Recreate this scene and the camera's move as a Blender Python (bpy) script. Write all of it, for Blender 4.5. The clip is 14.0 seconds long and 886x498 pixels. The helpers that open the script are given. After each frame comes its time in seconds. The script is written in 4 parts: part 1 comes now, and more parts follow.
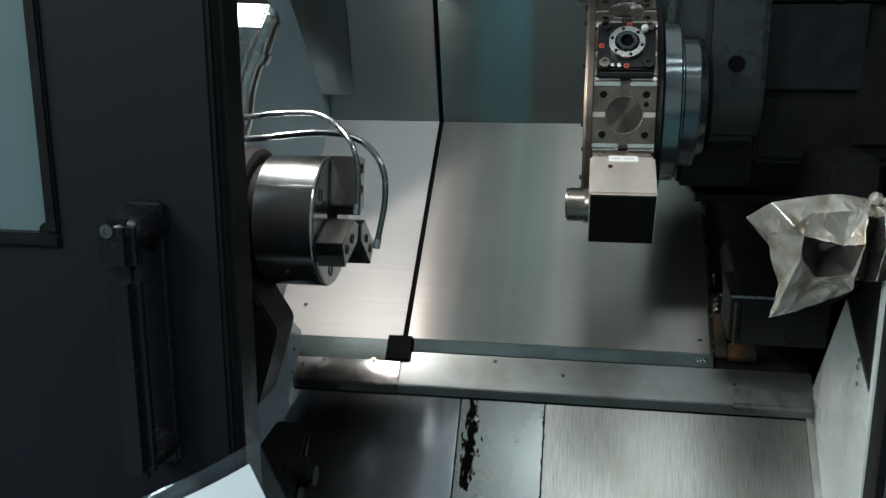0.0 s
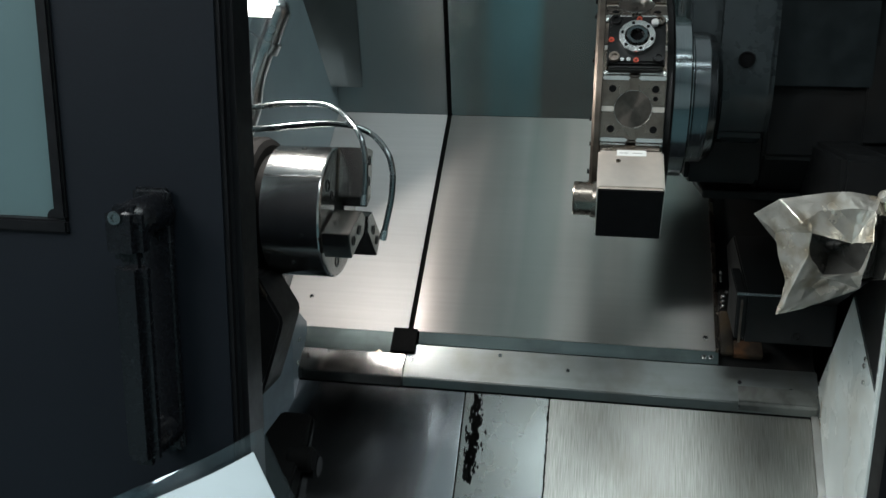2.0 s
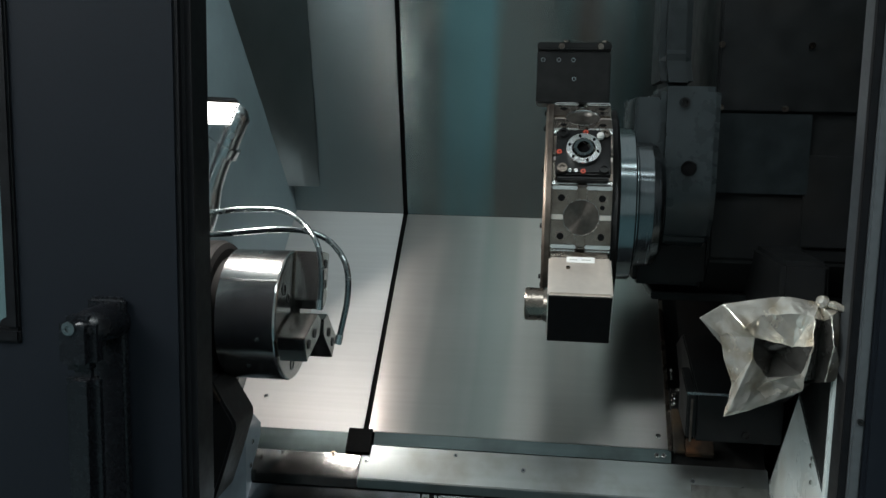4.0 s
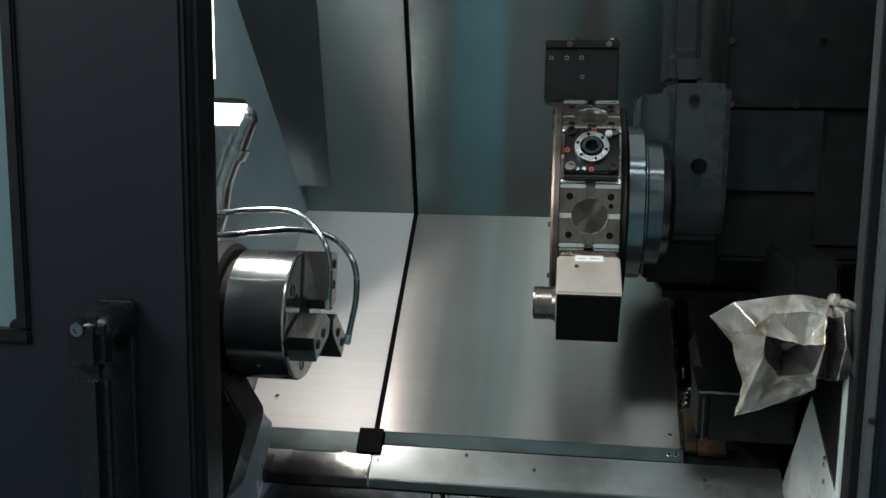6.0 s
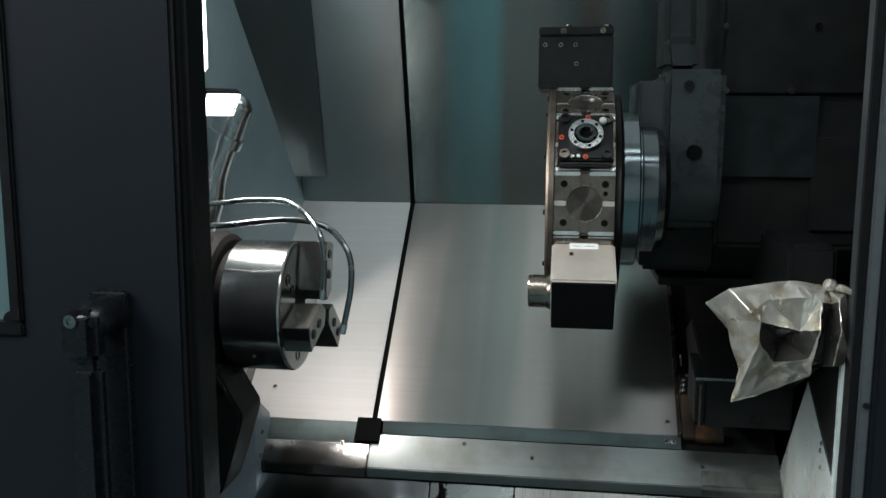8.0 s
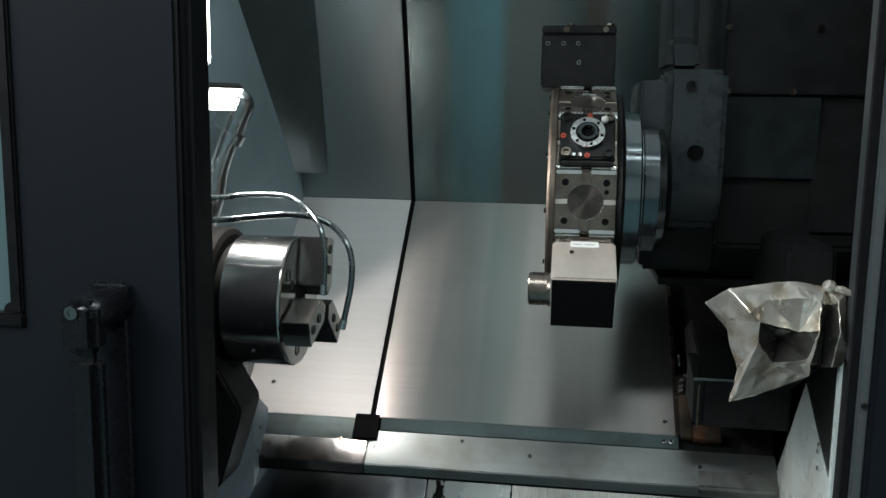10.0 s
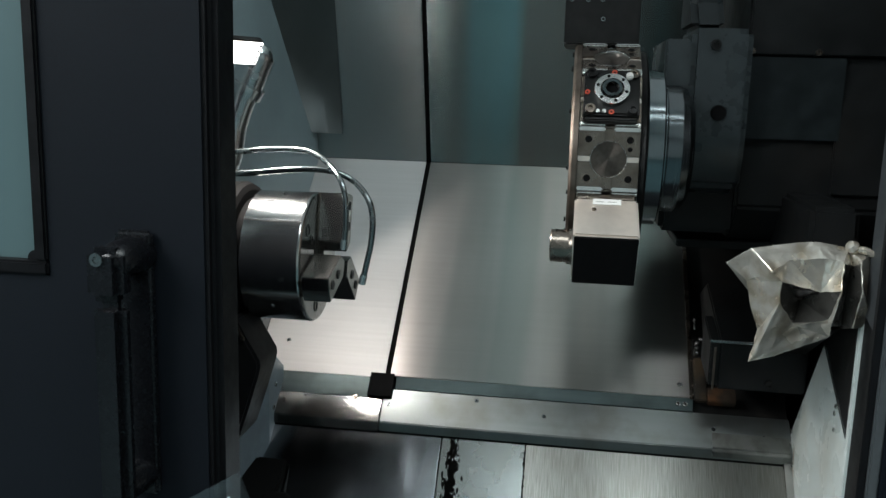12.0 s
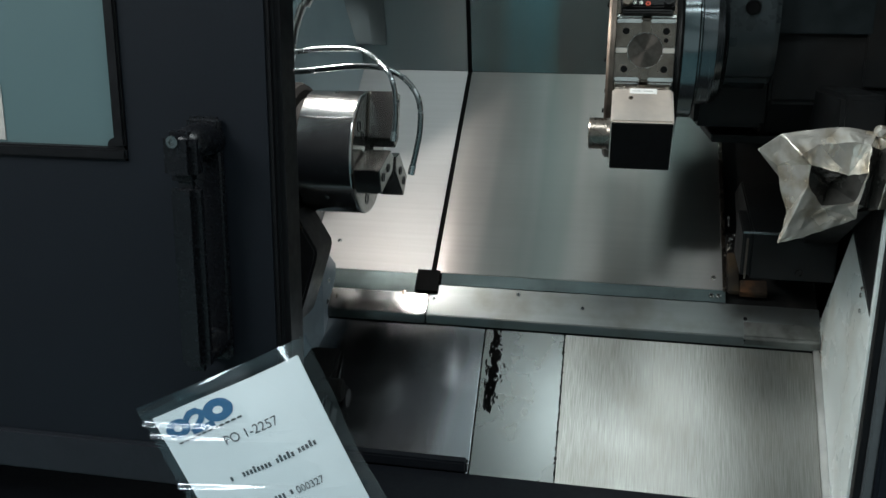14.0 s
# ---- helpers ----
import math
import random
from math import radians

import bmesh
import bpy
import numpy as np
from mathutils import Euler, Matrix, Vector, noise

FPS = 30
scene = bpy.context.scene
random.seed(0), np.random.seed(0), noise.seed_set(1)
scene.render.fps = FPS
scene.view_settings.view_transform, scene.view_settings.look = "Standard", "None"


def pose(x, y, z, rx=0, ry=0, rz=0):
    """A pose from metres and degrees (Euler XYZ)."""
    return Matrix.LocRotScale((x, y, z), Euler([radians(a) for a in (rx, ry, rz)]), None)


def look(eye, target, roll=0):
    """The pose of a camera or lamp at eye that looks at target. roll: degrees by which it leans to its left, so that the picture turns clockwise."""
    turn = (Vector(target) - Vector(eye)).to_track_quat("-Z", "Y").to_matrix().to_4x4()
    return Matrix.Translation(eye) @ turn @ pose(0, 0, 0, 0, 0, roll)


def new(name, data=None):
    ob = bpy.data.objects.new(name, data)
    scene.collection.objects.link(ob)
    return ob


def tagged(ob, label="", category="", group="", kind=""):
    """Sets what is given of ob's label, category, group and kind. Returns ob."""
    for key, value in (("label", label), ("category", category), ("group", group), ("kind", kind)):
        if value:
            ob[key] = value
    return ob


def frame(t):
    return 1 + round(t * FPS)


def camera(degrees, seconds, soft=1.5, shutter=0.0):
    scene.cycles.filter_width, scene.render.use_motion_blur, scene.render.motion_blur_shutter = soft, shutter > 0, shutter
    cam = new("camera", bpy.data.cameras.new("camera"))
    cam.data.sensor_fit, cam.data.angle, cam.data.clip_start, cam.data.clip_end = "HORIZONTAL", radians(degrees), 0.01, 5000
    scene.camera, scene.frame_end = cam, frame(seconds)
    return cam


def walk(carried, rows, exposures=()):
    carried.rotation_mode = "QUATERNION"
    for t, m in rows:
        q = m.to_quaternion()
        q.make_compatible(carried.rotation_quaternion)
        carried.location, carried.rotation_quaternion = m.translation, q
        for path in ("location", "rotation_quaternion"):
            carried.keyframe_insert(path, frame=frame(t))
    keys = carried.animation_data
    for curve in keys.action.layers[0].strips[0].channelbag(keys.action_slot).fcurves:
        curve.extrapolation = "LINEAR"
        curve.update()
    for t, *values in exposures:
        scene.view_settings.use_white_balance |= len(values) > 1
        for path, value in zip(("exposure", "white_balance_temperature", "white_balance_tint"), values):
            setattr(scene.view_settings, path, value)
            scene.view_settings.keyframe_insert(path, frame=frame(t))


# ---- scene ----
cam = camera(53.6, 14.0)
PATH = [
    (0, (0.396, -1.33, 1.371), (0.083, 0.592, 0.917), 0.0),
    (0.5, (0.407, -1.328, 1.368), (0.083, 0.591, 0.908), -0.2),
    (1, (0.407, -1.327, 1.367), (0.059, 0.586, 0.899), -0.2),
    (1.5, (0.406, -1.328, 1.369), (0.061, 0.586, 0.9), 0.1),
    (2, (0.396, -1.331, 1.366), (0.069, 0.587, 0.902), 0.7),
    (2.5, (0.387, -1.335, 1.367), (0.074, 0.586, 0.908), 1.2),
    (3, (0.4, -1.345, 1.392), (0.108, 0.61, 1.089), 1.0),
    (3.2, (0.4, -1.35, 1.398), (0.162, 0.615, 1.116), 1.2),
    (5.3, (0.413, -1.346, 1.4), (0.152, 0.617, 1.135), 0.5),
    (5.5, (0.414, -1.346, 1.4), (0.144, 0.617, 1.129), 0.5),
    (6, (0.412, -1.345, 1.399), (0.14, 0.618, 1.127), 0.7),
    (6.5, (0.412, -1.343, 1.4), (0.139, 0.617, 1.112), 0.8),
    (7, (0.418, -1.344, 1.397), (0.146, 0.615, 1.105), 0.6),
    (7.5, (0.422, -1.342, 1.396), (0.139, 0.614, 1.091), 0.6),
    (8, (0.421, -1.341, 1.398), (0.148, 0.618, 1.102), 0.2),
    (8.2, (0.425, -1.344, 1.392), (0.148, 0.614, 1.091), 0.4),
    (10.3, (0.418, -1.344, 1.394), (0.148, 0.617, 1.097), 0.9),
    (10.5, (0.423, -1.344, 1.392), (0.152, 0.615, 1.09), 0.7),
    (11, (0.414, -1.344, 1.392), (0.151, 0.616, 1.089), 1.0),
    (11.5, (0.404, -1.345, 1.385), (0.139, 0.614, 1.079), 1.3),
    (12, (0.395, -1.348, 1.369), (0.116, 0.599, 1.008), 1.6),
    (12.5, (0.4, -1.367, 1.359), (0.121, 0.577, 0.985), 1.2),
    (13, (0.391, -1.399, 1.342), (0.074, 0.534, 0.939), 1.1),
    (13.5, (0.391, -1.438, 1.33), (0.078, 0.49, 0.901), 1.1),
    (14, (0.401, -1.453, 1.315), (0.045, 0.448, 0.807), 0.6),
]
PATH_ROWS = [(t, look(eye, target, roll)) for t, eye, target, roll in PATH]
walk(cam, PATH_ROWS, [(0.0, 0.0)])

# ---- world and light ----
world = bpy.data.worlds.new("workshop_air")
world.use_nodes = True
world.node_tree.nodes["Background"].inputs[0].default_value = (0.55, 0.8, 0.85, 1)
world.node_tree.nodes["Background"].inputs[1].default_value = 0.05
scene.world = world


def area_lamp(name, m, sx, sy, watts, colour):
    data = bpy.data.lights.new(name, "AREA")
    data.shape, data.size, data.size_y, data.energy, data.color = "RECTANGLE", sx, sy, watts, colour
    ob = new(name, data)
    ob.matrix_world = m
    return tagged(ob, "lamp light source", "light", kind="structure")


def spot_lamp(name, m, degrees, blend, radius, watts, colour):
    data = bpy.data.lights.new(name, "SPOT")
    data.spot_size, data.spot_blend, data.shadow_soft_size, data.energy, data.color = radians(degrees), blend, radius, watts, colour
    ob = new(name, data)
    ob.matrix_world = m
    return tagged(ob, "work lamp light source", "light", kind="structure")


LAMP, LAMP_N = Vector((-0.172, 0.123, 1.4197)), Vector((0.737, -0.416, -0.537)).normalized()
spot_lamp("work_lamp_light", look(LAMP + LAMP_N * 0.024, LAMP + LAMP_N), 176, 0.07, 0.042, 13.5, (1.0, 0.945, 0.89))
area_lamp("hall_light_over_machine", look((0.2, 0.6, 3.9), (0.2, 0.6001, 0.0)), 3.2, 2.4, 7, (0.93, 0.98, 1.0))
area_lamp("hall_light_over_door", look((1.3, -1.6, 3.9), (1.25, -1.0, 0.0)), 2.5, 0.8, 66, (0.88, 0.98, 1.0))
area_lamp("hall_light_behind", look((-1.2, -3.6, 3.9), (-1.1, -3.5, 0.0)), 2.4, 0.3, 25, (0.93, 0.98, 1.0))

area_lamp("hall_light_beside_door", look((-2.9, -2.7, 3.6), (0.3, -0.4, 0.9)), 3.0, 1.6, 225, (0.93, 0.985, 1.0))

# ---- materials ----
def material(name):
    m = bpy.data.materials.new(name)
    m.use_nodes = True
    return m, m.node_tree.nodes, m.node_tree.links, m.node_tree.nodes["Principled BSDF"]


def surface(name, base, rough=0.5, metal=0.0, stretch=(1, 1, 1), fine=60.0, coarse=4.0, vary=0.25, stain=0.3,
            stain_colour=None, bump=0.05, rough_vary=0.12, coat=0.0, sheen_dist=0.0005, brushed=0.0, across=0.0, shine=0.5,
            streak=0.0, streak_scale=9.0, streak_colour=(0.1, 0.1, 0.1), streak_shift=0.0):
    """A worn surface: fine grain stretched along a direction, coarse stains, uneven gloss and a little relief."""
    m, nodes, links, bsdf = material(name)
    coord = nodes.new("ShaderNodeTexCoord")
    mapping = nodes.new("ShaderNodeMapping")
    mapping.inputs["Scale"].default_value = stretch
    links.new(coord.outputs["Object"], mapping.inputs["Vector"])
    grain = nodes.new("ShaderNodeTexNoise")
    grain.inputs["Scale"].default_value, grain.inputs["Detail"].default_value = fine, 6
    links.new(mapping.outputs[0], grain.inputs["Vector"])
    blot = nodes.new("ShaderNodeTexNoise")
    blot.inputs["Scale"].default_value, blot.inputs["Detail"].default_value = coarse, 5
    links.new(coord.outputs["Object"], blot.inputs["Vector"])
    tone = nodes.new("ShaderNodeMapRange")
    tone.inputs[1].default_value, tone.inputs[2].default_value = 0.3, 0.7
    tone.inputs[3].default_value, tone.inputs[4].default_value = 1 - vary, 1 + vary * 0.5
    links.new(grain.outputs[0], tone.inputs[0])
    mul = nodes.new("ShaderNodeVectorMath")
    mul.operation = "SCALE"
    mul.inputs[0].default_value = base
    links.new(tone.outputs[0], mul.inputs["Scale"])
    ramp = nodes.new("ShaderNodeMapRange")
    ramp.inputs[1].default_value, ramp.inputs[2].default_value = 0.48, 0.72
    ramp.inputs[3].default_value, ramp.inputs[4].default_value = 0.0, stain
    links.new(blot.outputs[0], ramp.inputs[0])
    mix = nodes.new("ShaderNodeMixRGB")
    links.new(ramp.outputs[0], mix.inputs[0])
    links.new(mul.outputs[0], mix.inputs[1])
    mix.inputs[2].default_value = (*(stain_colour or [c * 0.45 for c in base]), 1)
    last = mix
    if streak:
        # bands that run down the surface; on the rear sheets, reflections put into colour
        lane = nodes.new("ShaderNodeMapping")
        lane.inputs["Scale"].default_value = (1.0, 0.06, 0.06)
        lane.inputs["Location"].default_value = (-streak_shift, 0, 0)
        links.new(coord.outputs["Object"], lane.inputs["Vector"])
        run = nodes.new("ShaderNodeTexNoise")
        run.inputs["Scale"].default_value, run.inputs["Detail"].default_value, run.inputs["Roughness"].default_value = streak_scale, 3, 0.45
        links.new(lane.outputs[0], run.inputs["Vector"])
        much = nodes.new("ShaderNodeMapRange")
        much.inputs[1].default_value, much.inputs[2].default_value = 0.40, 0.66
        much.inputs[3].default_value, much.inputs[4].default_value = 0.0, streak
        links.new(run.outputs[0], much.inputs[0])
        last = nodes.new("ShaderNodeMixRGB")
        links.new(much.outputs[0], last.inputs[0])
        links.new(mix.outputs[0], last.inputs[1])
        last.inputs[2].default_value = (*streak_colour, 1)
    links.new(last.outputs[0], bsdf.inputs["Base Color"])
    gloss = nodes.new("ShaderNodeMapRange")
    gloss.inputs[1].default_value, gloss.inputs[2].default_value = 0.3, 0.7
    gloss.inputs[3].default_value, gloss.inputs[4].default_value = max(rough - rough_vary, 0.03), min(rough + rough_vary, 1)
    both = nodes.new("ShaderNodeMath")
    both.operation = "MULTIPLY_ADD"
    both.inputs[1].default_value, both.inputs[2].default_value = 0.5, 0.0
    half = nodes.new("ShaderNodeMath")
    half.operation = "ADD"
    links.new(grain.outputs[0], half.inputs[0])
    links.new(blot.outputs[0], half.inputs[1])
    links.new(half.outputs[0], both.inputs[0])
    links.new(both.outputs[0], gloss.inputs[0])
    links.new(gloss.outputs[0], bsdf.inputs["Roughness"])
    bsdf.inputs["Metallic"].default_value = metal
    bsdf.inputs["Specular IOR Level"].default_value = shine
    if brushed:
        way = nodes.new("ShaderNodeCombineXYZ")
        way.inputs[0].default_value = 1.0
        links.new(way.outputs[0], bsdf.inputs["Tangent"])
        bsdf.inputs["Anisotropic"].default_value, bsdf.inputs["Anisotropic Rotation"].default_value = brushed, across
    bsdf.inputs["Coat Weight"].default_value = coat
    if bump:
        relief = nodes.new("ShaderNodeBump")
        relief.inputs["Strength"].default_value, relief.inputs["Distance"].default_value = bump, sheen_dist
        links.new(grain.outputs[0], relief.inputs["Height"])
        links.new(relief.outputs[0], bsdf.inputs["Normal"])
    return m


# SHEET: its greenish bands stand in for stretched reflections, put into the colour
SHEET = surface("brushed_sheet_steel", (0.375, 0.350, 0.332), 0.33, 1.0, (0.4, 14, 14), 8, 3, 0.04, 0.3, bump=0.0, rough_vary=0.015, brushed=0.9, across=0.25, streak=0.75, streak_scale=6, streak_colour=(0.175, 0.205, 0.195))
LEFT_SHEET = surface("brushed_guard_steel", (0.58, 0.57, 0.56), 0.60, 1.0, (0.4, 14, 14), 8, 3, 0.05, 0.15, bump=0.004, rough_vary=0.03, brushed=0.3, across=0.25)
# UPPER: teal base and brown bands are blurred reflections painted into the steel
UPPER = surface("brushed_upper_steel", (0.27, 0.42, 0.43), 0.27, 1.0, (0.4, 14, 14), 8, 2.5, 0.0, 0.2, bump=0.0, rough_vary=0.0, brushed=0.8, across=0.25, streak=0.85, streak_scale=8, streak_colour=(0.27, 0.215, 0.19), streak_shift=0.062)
# UPPER_GUARD: the paler bands imitate reflections within the base colour
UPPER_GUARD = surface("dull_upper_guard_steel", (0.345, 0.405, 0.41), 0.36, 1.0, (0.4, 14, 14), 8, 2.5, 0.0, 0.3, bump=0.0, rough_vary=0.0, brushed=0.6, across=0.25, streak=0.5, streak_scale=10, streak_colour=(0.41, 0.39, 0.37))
# CORNER: steel of the wedge added for the corner's shade
CORNER = surface("corner_shade_steel", (0.25, 0.285, 0.295), 0.46, 1.0, (1, 1, 1), 8, 2.5, 0.1, 0.3, bump=0.0, rough_vary=0.04)
RISER = surface("dark_riser_steel", (0.125, 0.16, 0.162), 0.36, 1.0, (0.5, 10, 10), 8, 9, 0.1, 0.6, (0.04, 0.04, 0.036), bump=0.0, rough_vary=0.04)
LEDGE = surface("ledge_steel", (0.19, 0.19, 0.186), 0.14, 1.0, (0.5, 12, 12), 6, 14, 0.08, 0.6, (0.09, 0.08, 0.07), bump=0.004, rough_vary=0.04)
EDGE = surface("bare_polished_edge_steel", (0.80, 0.80, 0.78), 0.24, 1.0, fine=50, coarse=20, vary=0.1, stain=0.35, stain_colour=(0.40, 0.35, 0.30), rough_vary=0.06)
LEDGE_DULL = surface("dull_ledge_steel", (0.245, 0.265, 0.262), 0.38, 1.0, (0.5, 12, 12), 6, 12, 0.08, 0.55, (0.14, 0.13, 0.11), bump=0.004, rough_vary=0.08)
DARK_PLATE = surface("smooth_oily_plate_steel", (0.36, 0.38, 0.40), 0.15, 1.0, (10, 1, 1), 8, 5, 0.05, 0.35, (0.24, 0.24, 0.22), bump=0.0, rough_vary=0.02)
PLATE = surface("scratched_plate_steel", (0.335, 0.335, 0.315), 0.40, 1.0, (60, 1.6, 1.6), 14, 9, 0.36, 0.25, (0.24, 0.22, 0.18), bump=0.22, rough_vary=0.06, brushed=0.3, across=0.25, streak=0.15, streak_scale=16, streak_colour=(0.21, 0.19, 0.165))
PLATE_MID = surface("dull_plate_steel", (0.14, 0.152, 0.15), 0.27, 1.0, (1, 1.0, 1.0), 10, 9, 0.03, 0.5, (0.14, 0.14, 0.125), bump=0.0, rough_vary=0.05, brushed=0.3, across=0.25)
WALL_STEEL = surface("side_wall_paint", (0.60, 0.67, 0.655), 0.28, 0.0, (1, 1, 0.4), 9, 9, 0.05, 0.6, (0.38, 0.37, 0.31), bump=0.01, rough_vary=0.08)
SIDE_STRIP = surface("bare_flange_steel", (0.55, 0.55, 0.53), 0.42, 1.0, fine=40, coarse=12, vary=0.1, stain=0.4, bump=0.0)
GRIMY = surface("grimy_ledge_steel", (0.22, 0.225, 0.213), 0.36, 1.0, (0.6, 4, 4), 10, 20, 0.2, 0.85, (0.06, 0.052, 0.042), bump=0.03, rough_vary=0.12)
DARK_GAP = surface("black_rubber_wiper", (0.0055, 0.0055, 0.0058), 0.7, 0.0, fine=90, vary=0.3, shine=0.06)
CHUCK = surface("turned_chuck_steel", (0.50, 0.495, 0.485), 0.19, 1.0, (40, 1, 1), 6, 4, 0.08, 0.15, bump=0.006, rough_vary=0.03, brushed=0.4)
JAW = surface("ground_jaw_steel", (0.36, 0.345, 0.33), 0.20, 1.0, fine=12, coarse=9, vary=0.05, stain=0.25, bump=0.0, rough_vary=0.04)
BRIGHT = surface("bright_turret_steel", (0.76, 0.68, 0.61), 0.34, 0.75, fine=50, coarse=14, vary=0.08, stain=0.25, stain_colour=(0.46, 0.38, 0.31), rough_vary=0.05)
DULL = surface("dull_turret_steel", (0.24, 0.205, 0.175), 0.27, 1.0, fine=30, coarse=18, vary=0.25, stain=0.75, stain_colour=(0.085, 0.065, 0.05), rough_vary=0.08)
BLACKENED = surface("blackened_tool_steel", (0.010, 0.010, 0.010), 0.38, 0.1, fine=70, coarse=15, vary=0.3, stain=0.3, shine=0.25)
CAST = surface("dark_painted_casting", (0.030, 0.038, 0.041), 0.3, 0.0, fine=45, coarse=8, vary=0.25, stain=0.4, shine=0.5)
DRUM = surface("dark_oily_drum_steel", (0.16, 0.18, 0.19), 0.25, 1.0, (40, 1, 1), 10, 9, 0.1, 0.3, bump=0.004, rough_vary=0.04, brushed=0.8)
HUB = surface("oily_hub_steel", (0.23, 0.265, 0.275), 0.2, 1.0, (40, 1, 1), 10, 9, 0.1, 0.3, bump=0.004, rough_vary=0.04, brushed=0.7)
DOOR = surface("charcoal_door_paint", (0.0060, 0.0080, 0.0114), 0.6, 0.0, fine=220, coarse=3, vary=0.2, stain=0.25, bump=0.08, shine=0.12)
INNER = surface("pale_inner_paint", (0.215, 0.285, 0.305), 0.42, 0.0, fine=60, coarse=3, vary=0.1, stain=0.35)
SLANT = surface("pale_blue_panel_paint", (0.27, 0.33, 0.38), 0.36, 0.0, fine=60, coarse=7, vary=0.1, stain=0.45, stain_colour=(0.16, 0.18, 0.19))
WORN = surface("worn_brown_flange", (0.15, 0.125, 0.105), 0.5, 1.0, fine=40, coarse=22, vary=0.3, stain=0.7, stain_colour=(0.05, 0.035, 0.028))
SEAL = surface("black_door_seal", (0.0052, 0.0055, 0.0064), 0.5, 0.0, fine=60, vary=0.3, shine=0.12)
HANDLE = surface("black_plastic_handle", (0.0055, 0.006, 0.0075), 0.28, 0.0, fine=150, vary=0.1, rough_vary=0.05, bump=0.0, shine=0.3)
COLUMN = surface("grey_jamb_paint", (0.058, 0.064, 0.068), 0.45, 0.0, fine=120, coarse=5, vary=0.15, stain=0.3)
FOIL = surface("dusty_silver_plastic", (0.75, 0.715, 0.64), 0.23, 0.55, fine=34, coarse=24, vary=0.25, stain=0.9, stain_colour=(0.36, 0.28, 0.18), bump=0.06, sheen_dist=0.001)
# FILMY: darker copy of the bag's plastic, with the shade of its folds
FILMY = surface("glossy_fold_shade_plastic", (0.075, 0.072, 0.066), 0.24, 0.3, fine=34, coarse=18, vary=0.4, stain=0.7, stain_colour=(0.03, 0.028, 0.024), bump=0.08, sheen_dist=0.001)
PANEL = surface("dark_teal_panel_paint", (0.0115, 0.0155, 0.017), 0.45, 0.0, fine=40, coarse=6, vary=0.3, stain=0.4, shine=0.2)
FADED = surface("faded_print", (0.38, 0.36, 0.34), 0.6, 0.0, vary=0.2)
TUBE = surface("galvanised_tube", (0.25, 0.275, 0.28), 0.26, 1.0, fine=40, coarse=20, vary=0.12, stain=0.25, bump=0.0, rough_vary=0.04)
PIPE = surface("pale_pipe_metal", (0.54, 0.57, 0.58), 0.25, 0.97, fine=30, coarse=12, vary=0.04, stain=0.05, bump=0.0, rough_vary=0.03)
DARK_RUST = surface("dark_stained_bracket", (0.030, 0.026, 0.021), 0.42, 0.3, fine=40, coarse=26, vary=0.4, stain=0.8, stain_colour=(0.085, 0.055, 0.028), bump=0.3)
RUST = surface("rusty_bracket", (0.040, 0.030, 0.022), 0.5, 0.4, fine=60, coarse=26, vary=0.4, stain=0.8, stain_colour=(0.17, 0.075, 0.030), bump=0.4)
SCREW = surface("zinc_screw_head", (0.68, 0.68, 0.66), 0.25, 1.0, fine=120, vary=0.1)
PAPER = surface("white_paper", (0.68, 0.71, 0.72), 0.6, 0.0, fine=120, coarse=5, vary=0.03, stain=0.1, bump=0.05)
INK = surface("dark_print_ink", (0.05, 0.055, 0.06), 0.6, 0.0, vary=0.1)
BLUE = surface("blue_print_ink", (0.02, 0.10, 0.22), 0.6, 0.0, vary=0.1)
LABEL = surface("white_sticker", (0.8, 0.79, 0.76), 0.5, 0.0, vary=0.05)
RED = surface("red_plug", (0.6, 0.07, 0.03), 0.4, 0.0, vary=0.1)
SILL = surface("dark_sill_paint", (0.010, 0.0115, 0.0155), 0.5, 0.0, fine=120, coarse=5, vary=0.25, stain=0.3, shine=0.25)
GRIME = surface("black_sealant_grime", (0.006, 0.006, 0.006), 0.7, 0.0, fine=90, vary=0.3, bump=0.3, shine=0.1)
FLOOR = surface("painted_workshop_floor", (0.105, 0.185, 0.20), 0.6, 0.0, fine=30, coarse=1.5, vary=0.2, stain=0.4)
HALL = surface("hall_wall_paint", (0.66, 0.70, 0.70), 0.8, 0.0, fine=30, coarse=1, vary=0.1, stain=0.2)
PANE = surface("hazy_window_pane", (0.075, 0.120, 0.126), 0.3, 0.0, fine=3, coarse=1.2, vary=0.03, stain=0.15, bump=0.0, rough_vary=0.02)
HOSE = surface("black_hose_rubber", (0.0065, 0.0065, 0.007), 0.5, 0.0, fine=70, vary=0.3, shine=0.15)
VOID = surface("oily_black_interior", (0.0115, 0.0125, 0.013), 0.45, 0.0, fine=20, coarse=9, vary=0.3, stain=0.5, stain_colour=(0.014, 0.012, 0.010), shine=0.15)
NOSE = surface("matt_black_spindle_nose", (0.008, 0.008, 0.008), 0.7, 0.0, fine=60, vary=0.3, shine=0.06)



